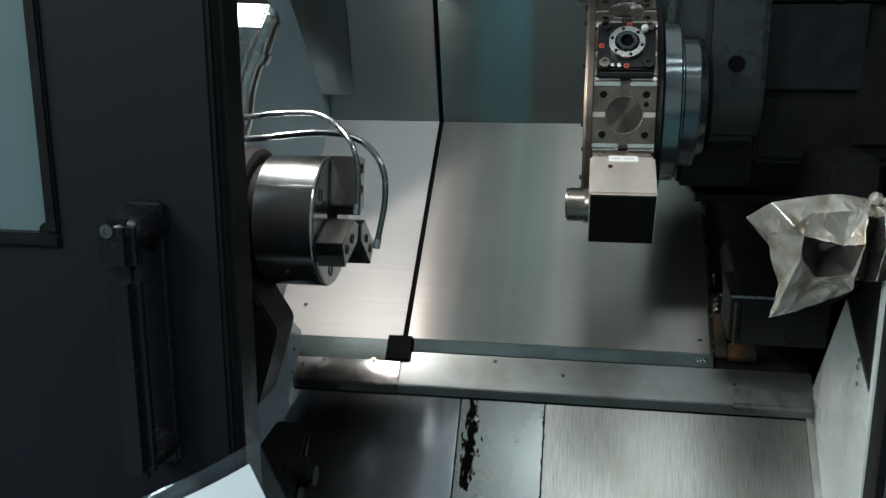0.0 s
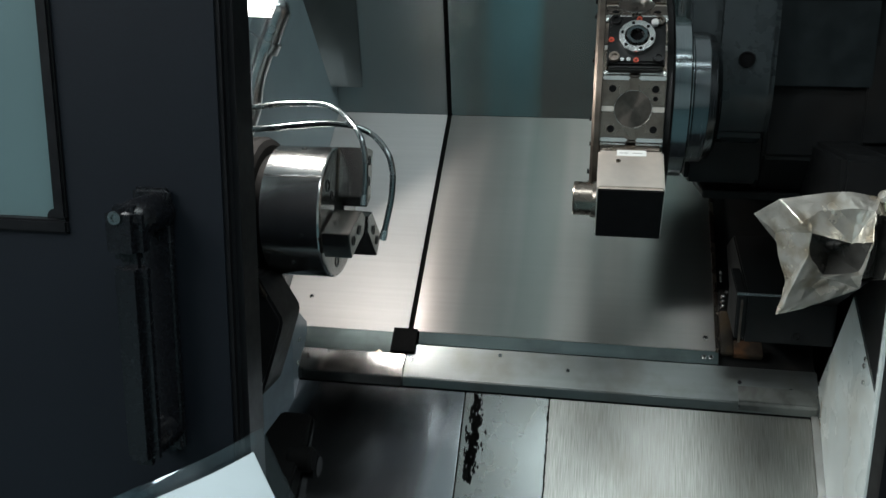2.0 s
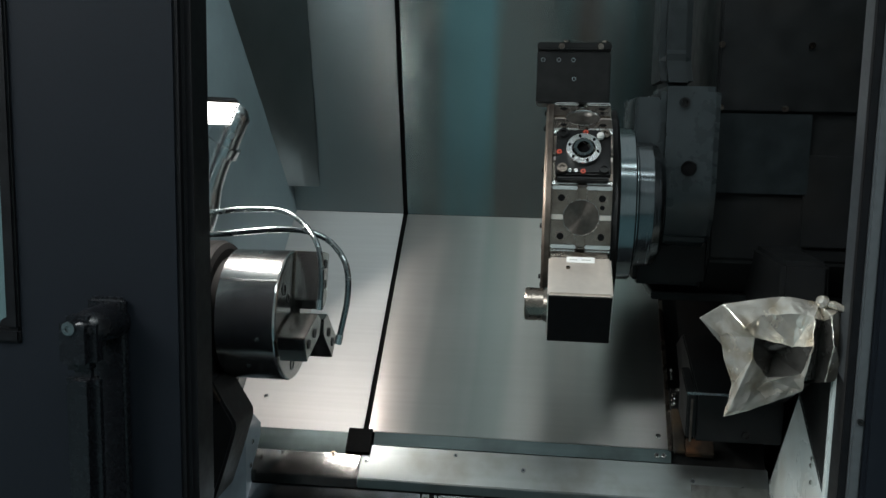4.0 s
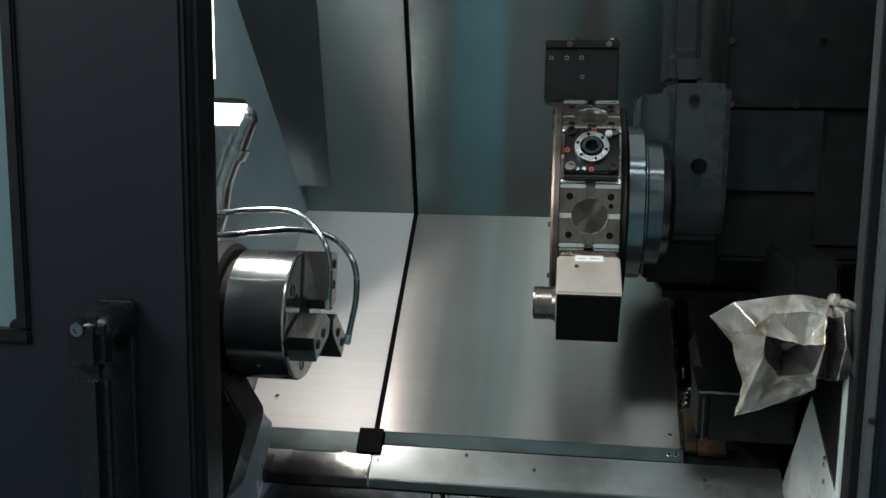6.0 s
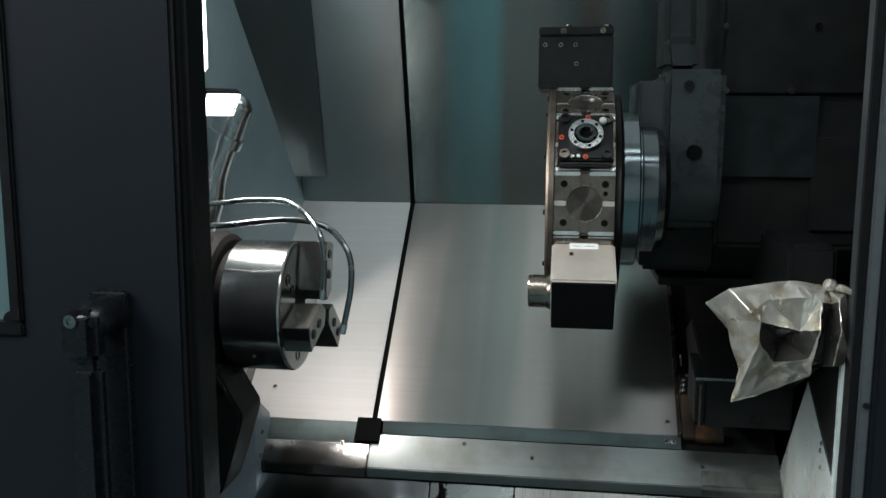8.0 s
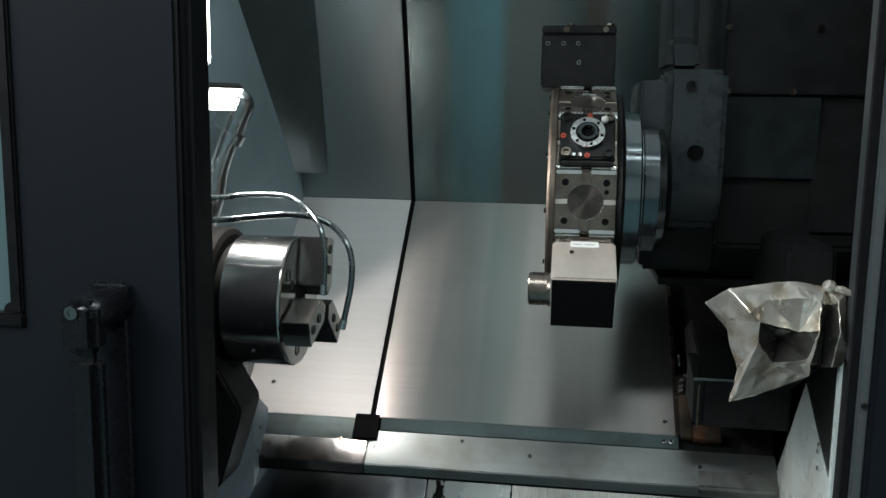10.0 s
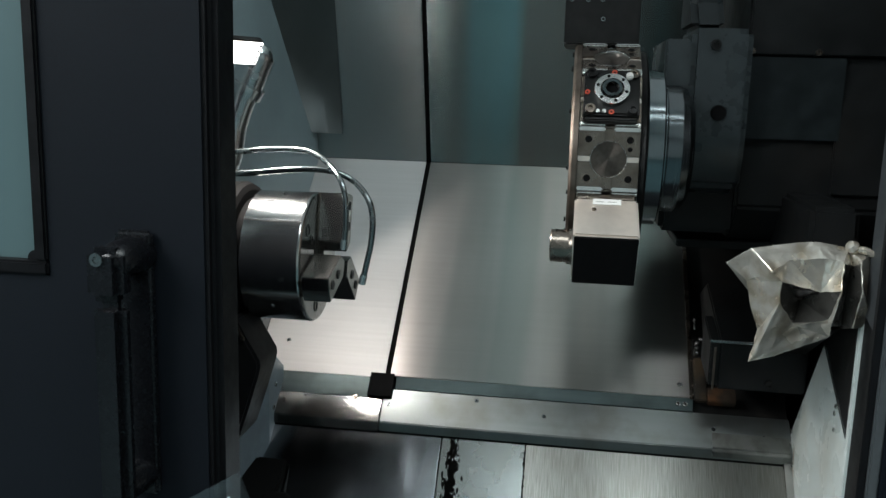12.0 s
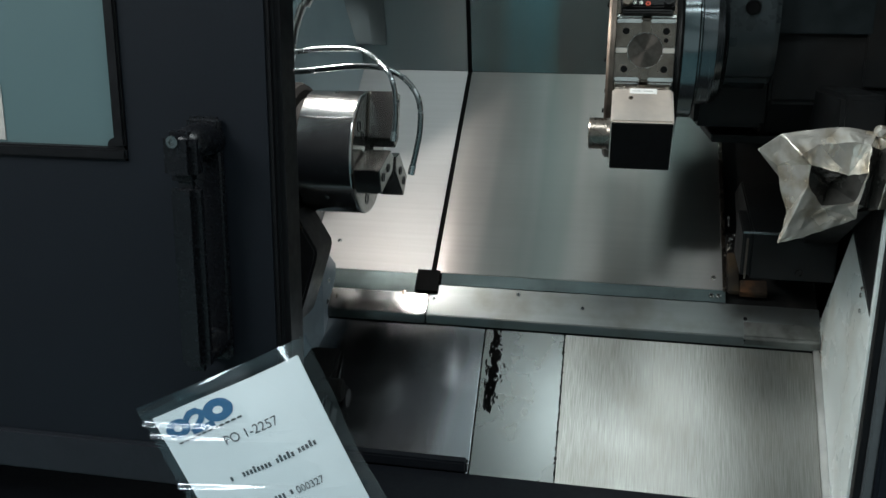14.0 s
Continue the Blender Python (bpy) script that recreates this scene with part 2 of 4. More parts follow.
def turned():
    """Face-turned steel: the gloss spreads across the turning marks."""
    m, nodes, links, bsdf = material("face_turned_steel")
    bsdf.inputs["Base Color"].default_value = (0.30, 0.265, 0.23, 1)
    bsdf.inputs["Metallic"].default_value, bsdf.inputs["Roughness"].default_value = 1.0, 0.34
    bsdf.inputs["Anisotropic"].default_value = 0.85
    way = nodes.new("ShaderNodeTangent")
    way.direction_type, way.axis = "RADIAL", "Z"
    links.new(way.outputs[0], bsdf.inputs["Tangent"])
    coord, rings = nodes.new("ShaderNodeTexCoord"), nodes.new("ShaderNodeTexNoise")
    rings.inputs["Scale"].default_value = 160
    links.new(coord.outputs["Object"], rings.inputs["Vector"])
    tone = nodes.new("ShaderNodeMixRGB")
    tone.inputs[1].default_value, tone.inputs[2].default_value = (0.07, 0.06, 0.052, 1), (0.14, 0.12, 0.105, 1)
    links.new(rings.outputs[0], tone.inputs[0])
    links.new(tone.outputs[0], bsdf.inputs["Base Color"])
    return m


TURNED = turned()


# ---- builders ----
def part(name, bm, mat, parent=None, label="", smooth=False, crease=35):
    me = bpy.data.meshes.new(name)
    bm.normal_update()
    if smooth:
        for f in bm.faces:
            f.smooth = True
    bm.to_mesh(me)
    bm.free()
    me.materials.append(mat)
    ob = new(name, me)
    if smooth:
        me.set_sharp_from_angle(angle=radians(crease))
    if parent is not None:
        ob.parent = parent
    if label:
        ob["label"] = label
    return ob


def thing(name, label, category, m=None, group="", kind=""):
    ob = new(name)
    ob.empty_display_size = 0.02
    if m is not None:
        ob.matrix_world = m
    return tagged(ob, label, category, group, kind)


def put(bm, m):
    bmesh.ops.transform(bm, matrix=m, verts=bm.verts)
    return bm


def bevel(bm, width, segments=2, angle=30):
    if width > 0:
        edges = [e for e in bm.edges if len(e.link_faces) == 2 and e.calc_face_angle(0) > radians(angle)]
        bmesh.ops.bevel(bm, geom=edges, offset=width, segments=segments, affect="EDGES", clamp_overlap=True)
    return bm


def box(x0, x1, y0, y1, z0, z1, b=0.002, segments=2):
    bm = bmesh.new()
    bmesh.ops.create_cube(bm, size=1)
    bmesh.ops.scale(bm, vec=(x1 - x0, y1 - y0, z1 - z0), verts=bm.verts)
    bmesh.ops.translate(bm, vec=((x0 + x1) / 2, (y0 + y1) / 2, (z0 + z1) / 2), verts=bm.verts)
    return bevel(bm, b, segments)


def add(bm, other):
    me = bpy.data.meshes.new("tmp")
    other.to_mesh(me)
    other.free()
    bm.from_mesh(me)
    bpy.data.meshes.remove(me)
    return bm


def prism(profile, x0, x1, b=0.0):
    """A closed (y, z) outline drawn out along x."""
    bm = bmesh.new()
    a = [bm.verts.new((x0, y, z)) for y, z in profile]
    c = [bm.verts.new((x1, y, z)) for y, z in profile]
    n = len(profile)
    bm.faces.new(a)
    bm.faces.new(c[::-1])
    for i in range(n):
        bm.faces.new((a[i], c[i], c[(i + 1) % n], a[(i + 1) % n]))
    bmesh.ops.recalc_face_normals(bm, faces=bm.faces)
    return bevel(bm, b)


def lathe(profile, steps=48):
    """(x, radius) pairs turned about the x axis; closed at both ends."""
    bm = bmesh.new()
    rings, full = [], [profile[0]]
    for (xa, ra), (xb, rb) in zip(profile, profile[1:]):
        n = math.hypot(xb - xa, rb - ra)
        if n > 0.008:
            k = 0.0012 / n
            full += [(xa + (xb - xa) * k, ra + (rb - ra) * k), (xb - (xb - xa) * k, rb - (rb - ra) * k)]
        full.append((xb, rb))
    for x, r in full:
        rings.append([bm.verts.new((x, r * math.cos(2 * math.pi * i / steps), r * math.sin(2 * math.pi * i / steps))) for i in range(steps)])
    for a, c in zip(rings, rings[1:]):
        for i in range(steps):
            bm.faces.new((a[i], a[(i + 1) % steps], c[(i + 1) % steps], c[i]))
    bm.faces.new(rings[0][::-1])
    bm.faces.new(rings[-1])
    bmesh.ops.recalc_face_normals(bm, faces=bm.faces)
    return bm


def sweep(points, radius, sides=14, smooth_steps=8, radii=None):
    """A round tube through the points, along a smooth curve."""
    p = [Vector(q) for q in points]
    line, rad = [], []
    for i in range(len(p) - 1):
        a, b, c, d = p[max(i - 1, 0)], p[i], p[i + 1], p[min(i + 2, len(p) - 1)]
        for k in range(smooth_steps):
            u = k / smooth_steps
            line.append(0.5 * (2 * b + (c - a) * u + (2 * a - 5 * b + 4 * c - d) * u * u + (3 * b - a - 3 * c + d) * u ** 3))
            rad.append(radii[i] * (1 - u) + radii[i + 1] * u if radii else radius)
    line.append(p[-1])
    rad.append(radii[-1] if radii else radius)
    bm = bmesh.new()
    rings, up = [], Vector((0.13, 0.31, 0.94))
    for i, q in enumerate(line):
        way = (line[min(i + 1, len(line) - 1)] - line[max(i - 1, 0)]).normalized()
        side = way.cross(up).normalized()
        up = side.cross(way).normalized()
        rings.append([bm.verts.new(q + rad[i] * (side * math.cos(2 * math.pi * k / sides) + up * math.sin(2 * math.pi * k / sides))) for k in range(sides)])
    for a, c in zip(rings, rings[1:]):
        for k in range(sides):
            bm.faces.new((a[k], a[(k + 1) % sides], c[(k + 1) % sides], c[k]))
    bm.faces.new(rings[0][::-1])
    bm.faces.new(rings[-1])
    bmesh.ops.recalc_face_normals(bm, faces=bm.faces)
    return bm


def disc(radius, depth, steps=24, b=0.0):
    """A round plug along z, from 0 to depth."""
    bm = bmesh.new()
    bmesh.ops.create_cone(bm, cap_ends=True, segments=steps, radius1=radius, radius2=radius, depth=depth)
    bmesh.ops.translate(bm, vec=(0, 0, depth / 2), verts=bm.verts)
    return bevel(bm, b)


def ring(outer, inner, depth, steps=32):
    """A flat ring about z, from 0 to depth."""
    bm = bmesh.new()
    loops = []
    for r, z in ((inner, 0), (outer, 0), (outer, depth * 0.85), (outer * 0.985, depth), (inner * 1.02, depth), (inner, depth * 0.85)):
        loops.append([bm.verts.new((r * math.cos(2 * math.pi * i / steps), r * math.sin(2 * math.pi * i / steps), z)) for i in range(steps)])
    for k in range(6):
        a, c = loops[k], loops[(k + 1) % 6]
        for i in range(steps):
            bm.faces.new((a[i], a[(i + 1) % steps], c[(i + 1) % steps], c[i]))
    bmesh.ops.recalc_face_normals(bm, faces=bm.faces)
    return bm


def hexa(radius, depth, socket=0.5):
    """A socket-head screw along z: a round head with a hexagon hole."""
    bm = ring(radius, radius * socket, depth, 18)
    return add(bm, disc(radius * socket, depth * 0.45, 6))


def aim(place, normal, spin=0.0):
    """The pose that turns z to the normal."""
    q = Vector(normal).to_track_quat("Z", "Y").to_matrix().to_4x4()
    return Matrix.Translation(place) @ q @ Matrix.Rotation(spin, 4, "Z")


# ---- the machine's inside: sheets drawn out along x ----
FOLD, FOOT = (0.893, 1.180), (0.414, 0.761)
SLOPE = Vector((FOLD[0] - FOOT[0], FOLD[1] - FOOT[1])).normalized()
SHEET_N = Vector((0, -SLOPE.y, SLOPE.x))
TOP = (0.640, 1.955)


def slab(a, c, thick, x0, x1, b=0.001):
    """A sheet between two (y, z) points; its thickness lies behind it."""
    d = Vector((c[0] - a[0], c[1] - a[1])).normalized()
    n = Vector((d.y, -d.x)) * thick
    return prism([a, c, (c[0] + n.x, c[1] + n.y), (a[0] + n.x, a[1] + n.y)], x0, x1, b)


back = thing("wall_back", "brushed steel rear guard with a sloping lower sheet and overhanging upper sheet", "wall", kind="structure")
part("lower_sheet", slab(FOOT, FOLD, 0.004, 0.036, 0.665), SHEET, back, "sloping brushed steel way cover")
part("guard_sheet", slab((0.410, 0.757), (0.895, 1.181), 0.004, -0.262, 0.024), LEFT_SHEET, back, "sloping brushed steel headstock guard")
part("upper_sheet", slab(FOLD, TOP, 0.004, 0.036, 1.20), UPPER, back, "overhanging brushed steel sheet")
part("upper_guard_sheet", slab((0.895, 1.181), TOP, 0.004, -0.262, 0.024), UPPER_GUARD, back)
part("gap_seal", slab((0.418, 0.752), (0.905, 1.178), 0.004, 0.022, 0.038), DARK_GAP, back, "black rubber seam between the sheets")
part("upper_gap_seal", slab((0.905, 1.178), (0.652, 1.955), 0.004, 0.022, 0.038), DARK_GAP, back)

ledge = thing("ledge", "steel chip ledge with screws below the sloping sheets", "ledge", kind="structure")
part("riser", prism([(0.414, 0.760), (0.403, 0.737), (0.415, 0.730), (0.425, 0.752)], 0.050, 0.665), RISER, ledge)
part("ledge_plate", prism([(0.399, 0.737), (0.345, 0.683), (0.345, 0.663), (0.354, 0.663), (0.407, 0.727)], 0.028, 0.852, 0.0015), LEDGE_DULL, ledge)
part("end_plate", prism([(0.3660, 0.7070), (0.3435, 0.6845), (0.3405, 0.6800), (0.3405, 0.6690), (0.3435, 0.6690), (0.3440, 0.6880), (0.3625, 0.7110)], 0.700, 0.847, 0.0006), GRIMY, ledge, "stained end plate of the ledge")
part("riser_guard", prism([(0.410, 0.757), (0.384, 0.720), (0.396, 0.712), (0.42, 0.748)], -0.255, 0.0), RISER, ledge)
part("ledge_guard_plate", prism([(0.381, 0.720), (0.344, 0.683), (0.344, 0.662), (0.353, 0.662), (0.390, 0.713)], -0.255, 0.0255, 0.0015), LEDGE, ledge)
part("ledge_lip", prism([(0.348, 0.6635), (0.348, 0.645), (0.40, 0.645), (0.40, 0.6635)], -0.255, 0.852), DARK_GAP, ledge)
part("seam_block", prism([(0.416, 0.766), (0.376, 0.728), (0.394, 0.708), (0.434, 0.748)], -0.006, 0.046, 0.001), DARK_GAP, ledge, "black rubber wiper block")

plate_thing = thing("floor_plate", "scratched steel chip plate sloping towards the door", "floor", kind="structure")
PA, PB = (0.372, 0.684), (0.130, 0.421)
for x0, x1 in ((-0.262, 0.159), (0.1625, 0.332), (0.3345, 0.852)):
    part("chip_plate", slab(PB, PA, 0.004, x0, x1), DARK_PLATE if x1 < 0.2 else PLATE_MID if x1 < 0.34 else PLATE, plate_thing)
part("plate_backing", prism([(0.130, 0.410), (0.40, 0.698), (0.40, 0.60), (0.130, 0.38)], -0.262, 0.852), DARK_GAP, plate_thing)

part("side_flange", prism([(PB[0] - 0.003, PB[1] + 0.003), (PA[0] - 0.010, PA[1] - 0.008), (PA[0] - 0.014, PA[1] - 0.004), (PB[0] - 0.007, PB[1] + 0.007)], 0.838, 0.8515, 0.0005), SIDE_STRIP, plate_thing, "folded bright flange beside the wall")
part("edge_bar", box(-0.262, 0.158, 0.124, 0.150, 0.4285, 0.452, 0.004), SILL, plate_thing, "black rubber edge bar")

sill = thing("door_sill", "dark painted door sill and front apron of the machine", "sill", kind="structure")
part("sill_top", box(-1.0, 1.2, -0.28, 0.128, 0.36, 0.428, 0.004), SILL, sill)
part("apron", box(-1.0, 1.2, -0.33, -0.28, 0.05, 0.44, 0.006), SILL, sill)

side = thing("wall_right", "stained steel side wall of the machining space", "wall", kind="structure")
part("side_sheet", prism([(0.016, 0.40), (0.016, 1.06), (0.155, 1.06), (0.211, 0.962), (0.377, 0.717), (0.372, 0.66), (0.372, 0.40)], 0.852, 0.856), WALL_STEEL, side)
part("outer_sheet", box(0.99, 0.995, -0.19, 0.98, 0.40, 1.95, 0), VOID, side)
# dark reflection on the side wall, built as a black wedge with bright rims
dark_wedge = part("dark_wedge", prism([(0.216, 0.958), (0.052, 0.844), (0.040, 1.036), (0.10, 1.04), (0.15, 1.04)], 0.8495, 0.8516, 0.0005), VOID, side, "black wedge added for a dark reflection on the wall")
part("wedge_rim", prism([(0.222, 0.950), (0.054, 0.836), (0.050, 0.841), (0.215, 0.957)], 0.8490, 0.8518, 0.0005), PIPE, dark_wedge, "bright strip added for the lit wall beside the wedge")
part("wedge_rim", prism([(0.047, 0.842), (0.040, 0.842), (0.027, 1.034), (0.034, 1.035)], 0.8490, 0.8518, 0.0005), PIPE, dark_wedge, "bright strip added for the lit wall beside the wedge")
left = thing("wall_headstock", "painted headstock wall behind the chuck", "wall", kind="structure")
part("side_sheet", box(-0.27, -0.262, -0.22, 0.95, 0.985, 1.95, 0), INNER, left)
# hidden lower wall, coloured dark so that the chip plate reflects dark
part("lower_side_sheet", box(-0.27, -0.2625, -0.22, 0.95, 0.40, 0.9845, 0), CAST, left, "lower headstock panel darkened for the plate's reflection")
# wedge added where the lamp's light falls off: wall shade given a shape
shade_wedge = bmesh.new()
front = [shade_wedge.verts.new(p) for p in ((-0.2615, 0.822, 1.250), (-0.192, 0.869, 1.246), (-0.180, 0.641, 1.945), (-0.2615, 0.115, 1.950))]
heel = [shade_wedge.verts.new(p) for p in ((-0.2615, 0.869, 1.246), (-0.2615, 0.641, 1.945))]
for quad in ((front[0], front[1], front[2], front[3]), (front[1], heel[0], heel[1], front[2]), (heel[0], front[0], front[3], heel[1]), (front[0], heel[0], front[1]), (front[2], heel[1], front[3])):
    shade_wedge.faces.new(quad)
bmesh.ops.subdivide_edges(shade_wedge, edges=shade_wedge.edges, cuts=6, use_grid_fill=True)
bmesh.ops.recalc_face_normals(shade_wedge, faces=shade_wedge.faces)
part("corner_shade", shade_wedge, CORNER, left, "slanting wedge added for the shade in the corner", smooth=True, crease=60)
slant = bmesh.new()
lower = [slant.verts.new((x, y, 0.43)) for x, y in ((-0.1965, 0.402), (-0.1995, 0.318), (-0.2615, 0.170), (-0.2615, 0.402))]
upper = [slant.verts.new((x, y, z)) for x, y, z in ((-0.1965, 0.402, 0.770), (-0.1995, 0.318, 0.836), (-0.2615, 0.170, 0.95), (-0.2615, 0.402, 0.770))]
slant.faces.new(lower)
slant.faces.new(upper)
for i in range(4):
    slant.faces.new((lower[i], lower[(i + 1) % 4], upper[(i + 1) % 4], upper[i]))
bmesh.ops.recalc_face_normals(slant, faces=slant.faces)
part("slanting_panel", slant, SLANT, left, "pale slanting corner panel")
part("foot_block", prism([(0.125, 0.50), (0.150, 0.525), (0.285, 0.612), (0.292, 0.604), (0.265, 0.572), (0.130, 0.425)], -0.2605, -0.150, 0.008), NOSE, left, "black rubber block at the panel foot", smooth=True)
part("foot_plug", put(lathe([(-0.030, 0.004), (-0.030, 0.021), (-0.024, 0.025), (0.016, 0.025), (0.022, 0.020), (0.022, 0.003)], 28), pose(-0.146, 0.212, 0.545)), NOSE, left, smooth=True)
roof = thing("cabin_roof", "painted top frame of the open machine cabin", "ceiling", kind="structure")
part("roof_rear", box(-1.0, 1.25, 0.66, 1.0, 1.955, 1.98, 0.002), INNER, roof)
part("roof_header", box(-1.0, 1.25, -0.30, -0.25, 1.80, 1.955, 0.002), CAST, roof)

# ---- the chuck ----
AXIS_Z = 1.098
chuck = thing("lathe_chuck", "three-jaw steel lathe chuck with polished turned body", "chuck", pose(-0.033, 0.11, 1.073) @ Matrix.Scale(1.08, 4))
body = part("body", lathe([(-0.098, 0.03), (-0.098, 0.099), (-0.095, 0.104), (-0.004, 0.1045), (-0.001, 0.1025), (0.0, 0.100), (0.0, 0.030), (-0.03, 0.028), (-0.03, 0.002)], 128), CHUCK, chuck, smooth=True)
part("spindle_nose", lathe([(-0.211, 0.02), (-0.211, 0.114), (-0.125, 0.117), (-0.116, 0.113), (-0.112, 0.104), (-0.112, 0.090), (-0.0975, 0.088), (-0.0975, 0.02)], 96), NOSE, chuck, "blackened spindle nose", smooth=True)
for a, x in ((9, -0.050), (129, -0.050), (249, -0.050), (-20, -0.03), (100, -0.03)):
    m = Matrix.Rotation(radians(a), 4, "X")
    part("grease_plug", put(hexa(0.0042, 0.0018), m @ aim((x, 0, 0.1036), (0, 0, 1))), TUBE, body)
for k in range(3):
    m = Matrix.Rotation(radians(48 + 120 * k), 4, "X")
    part("face_screw", put(hexa(0.010, 0.003, 0.7), m @ aim((-0.002, 0, 0.078), (1, 0, 0))), BLACKENED, body)
    part("face_screw", put(hexa(0.007, 0.003, 0.7), m @ aim((-0.002, 0.0, 0.052), (1, 0, 0))), BLACKENED, body)


def jaw(angle):
    """A soft top jaw, pointed towards the centre, on its master jaw in the face slot."""
    m = Matrix.Rotation(angle, 4, "X")
    outline = [(0.010, 0.0), (0.026, 0.020), (0.103, 0.021), (0.104, 0.0), (0.103, -0.021), (0.026, -0.020)]
    bm = bmesh.new()
    a = [bm.verts.new((0.003, t, r)) for r, t in outline]
    c = [bm.verts.new((0.046, t, r)) for r, t in outline]
    bm.faces.new(a)
    bm.faces.new(c[::-1])
    for i in range(6):
        bm.faces.new((a[i], c[i], c[(i + 1) % 6], a[(i + 1) % 6]))
    bmesh.ops.recalc_face_normals(bm, faces=bm.faces)
    j = part("jaw", put(bevel(bm, 0.0012), m), JAW, chuck, "ground steel chuck jaw")
    part("master_jaw", put(box(-0.012, 0.0028, -0.014, 0.014, 0.034, 0.1035, 0.001), m), DULL, j)
    for r in (0.085, 0.052):
        part("jaw_screw", put(hexa(0.0075, 0.0015), m @ aim((0.0460, 0, r), (1, 0, 0))), BLACKENED, j)


for k in range(3):
    jaw(radians(108 + 120 * k))

# ---- coolant tubes, pipe and hose at the headstock ----
def ferrule(place, way, r, length):
    return put(disc(r, length, 14, 0.0008), aim(place, way))


def bent_tube(points, r):
    tube = thing("coolant_tube", "bent galvanised steel coolant tube with crimped end", "tube", group="coolant tubes at the chuck")
    part("tube", sweep(points, r, 14, 8), TUBE, tube, smooth=True)
    end, way = Vector(points[-1]), (Vector(points[-1]) - Vector(points[-2])).normalized()
    part("ferrule", ferrule(end - way * 0.012, way, r * 1.25, 0.016), PIPE, tube, "crimped tube end")
    return tube


bent_tube([(-0.27, 0.06, 1.246), (-0.147, 0.05, 1.256), (-0.109, 0.05, 1.261), (-0.04, 0.04, 1.263), (-0.007, 0.02, 1.256), (0.018, 0.0, 1.243), (0.045, -0.04, 1.226), (0.056, -0.05, 1.198), (0.057, -0.05, 1.160), (0.054, -0.05, 1.123)], 0.0044)
bent_tube([(-0.27, 0.02, 1.216), (-0.128, 0.0, 1.225), (-0.074, 0.0, 1.231), (-0.024, 0.0, 1.236), (0.022, 0.0, 1.234), (0.055, 0.0, 1.221), (0.083, -0.02, 1.198), (0.093, -0.025, 1.170), (0.092, -0.025, 1.132), (0.086, -0.025, 1.100), (0.078, -0.025, 1.064)], 0.0048)

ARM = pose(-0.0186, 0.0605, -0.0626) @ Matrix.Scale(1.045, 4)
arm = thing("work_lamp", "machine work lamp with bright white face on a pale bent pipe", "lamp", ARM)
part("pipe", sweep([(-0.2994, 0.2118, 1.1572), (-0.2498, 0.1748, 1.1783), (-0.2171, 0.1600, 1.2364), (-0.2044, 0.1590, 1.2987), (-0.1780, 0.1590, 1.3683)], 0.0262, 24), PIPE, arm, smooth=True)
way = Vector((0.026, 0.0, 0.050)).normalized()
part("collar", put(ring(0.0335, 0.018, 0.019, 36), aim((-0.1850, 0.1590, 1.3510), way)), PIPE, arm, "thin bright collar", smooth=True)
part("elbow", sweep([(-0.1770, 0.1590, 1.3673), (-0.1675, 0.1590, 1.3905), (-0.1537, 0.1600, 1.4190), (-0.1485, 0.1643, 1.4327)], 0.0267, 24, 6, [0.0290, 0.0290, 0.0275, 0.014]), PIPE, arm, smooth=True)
side_x = Vector((0, 0, 1)).cross(LAMP_N).normalized()
up_z = LAMP_N.cross(side_x)
FACE = Matrix.Translation(ARM.inverted() @ LAMP) @ Matrix((side_x, up_z, LAMP_N)).transposed().to_4x4()
lamp_head = part("head", put(box(-0.036, 0.036, -0.023, 0.023, -0.014, 0.0, 0.002), FACE), BLACKENED, arm, "square lamp head")
m, nodes, links, bsdf = material("lamp_glow")
bsdf.inputs["Emission Color"].default_value, bsdf.inputs["Emission Strength"].default_value = (1.0, 0.97, 0.93, 1), 6.0
part("lens", put(box(-0.033, 0.033, -0.020, 0.020, 0.0003, 0.003, 0.0), FACE), m, lamp_head, "glowing white lamp face")
for i in range(4):
    part("lens_screw", put(hexa(0.0022, 0.0016), FACE @ pose(0.029, -0.015 + 0.010 * i, 0.003)), BLACKENED, lamp_head)
glow, nodes, links, bsdf = material("tube_glow")
bsdf.inputs["Emission Color"].default_value, bsdf.inputs["Emission Strength"].default_value = (0.97, 1.0, 1.0, 1), 10.0
tube_lamp = thing("lamp_tube", "upright white light tube behind the door edge", "lamp")
part("tube", box(-0.200, -0.1755, 0.066, 0.088, 1.474, 1.90, 0.004), glow, tube_lamp, "glowing white tube")
part("cap", box(-0.202, -0.1735, 0.064, 0.090, 1.9005, 1.95, 0.002), COLUMN, tube_lamp)
part("stay", box(-0.262, -0.2025, 0.070, 0.084, 1.91, 1.94, 0.002), COLUMN, tube_lamp)

guard = thing("spindle_guard", "black angular rubber guard below the chuck", "guard")
ACROSS = Matrix.Rotation(radians(-90), 4, "Z")
outline = [(-0.2615, 0.985), (-0.140, 0.985), (-0.120, 0.948), (-0.108, 0.928), (-0.100, 0.914), (-0.099, 0.904), (-0.102, 0.890), (-0.120, 0.830), (-0.138, 0.775), (-0.148, 0.762), (-0.165, 0.757), (-0.2615, 0.75)]
part("boot", put(prism(outline, -0.085, 0.010, 0.005), ACROSS), HOSE, guard, smooth=True)
# lighter lip: the light on the top bevel put into shape and colour
rib = [(-0.2615, 0.990), (-0.143, 0.990), (-0.121, 0.952), (-0.127, 0.948), (-0.147, 0.982), (-0.2615, 0.982)]
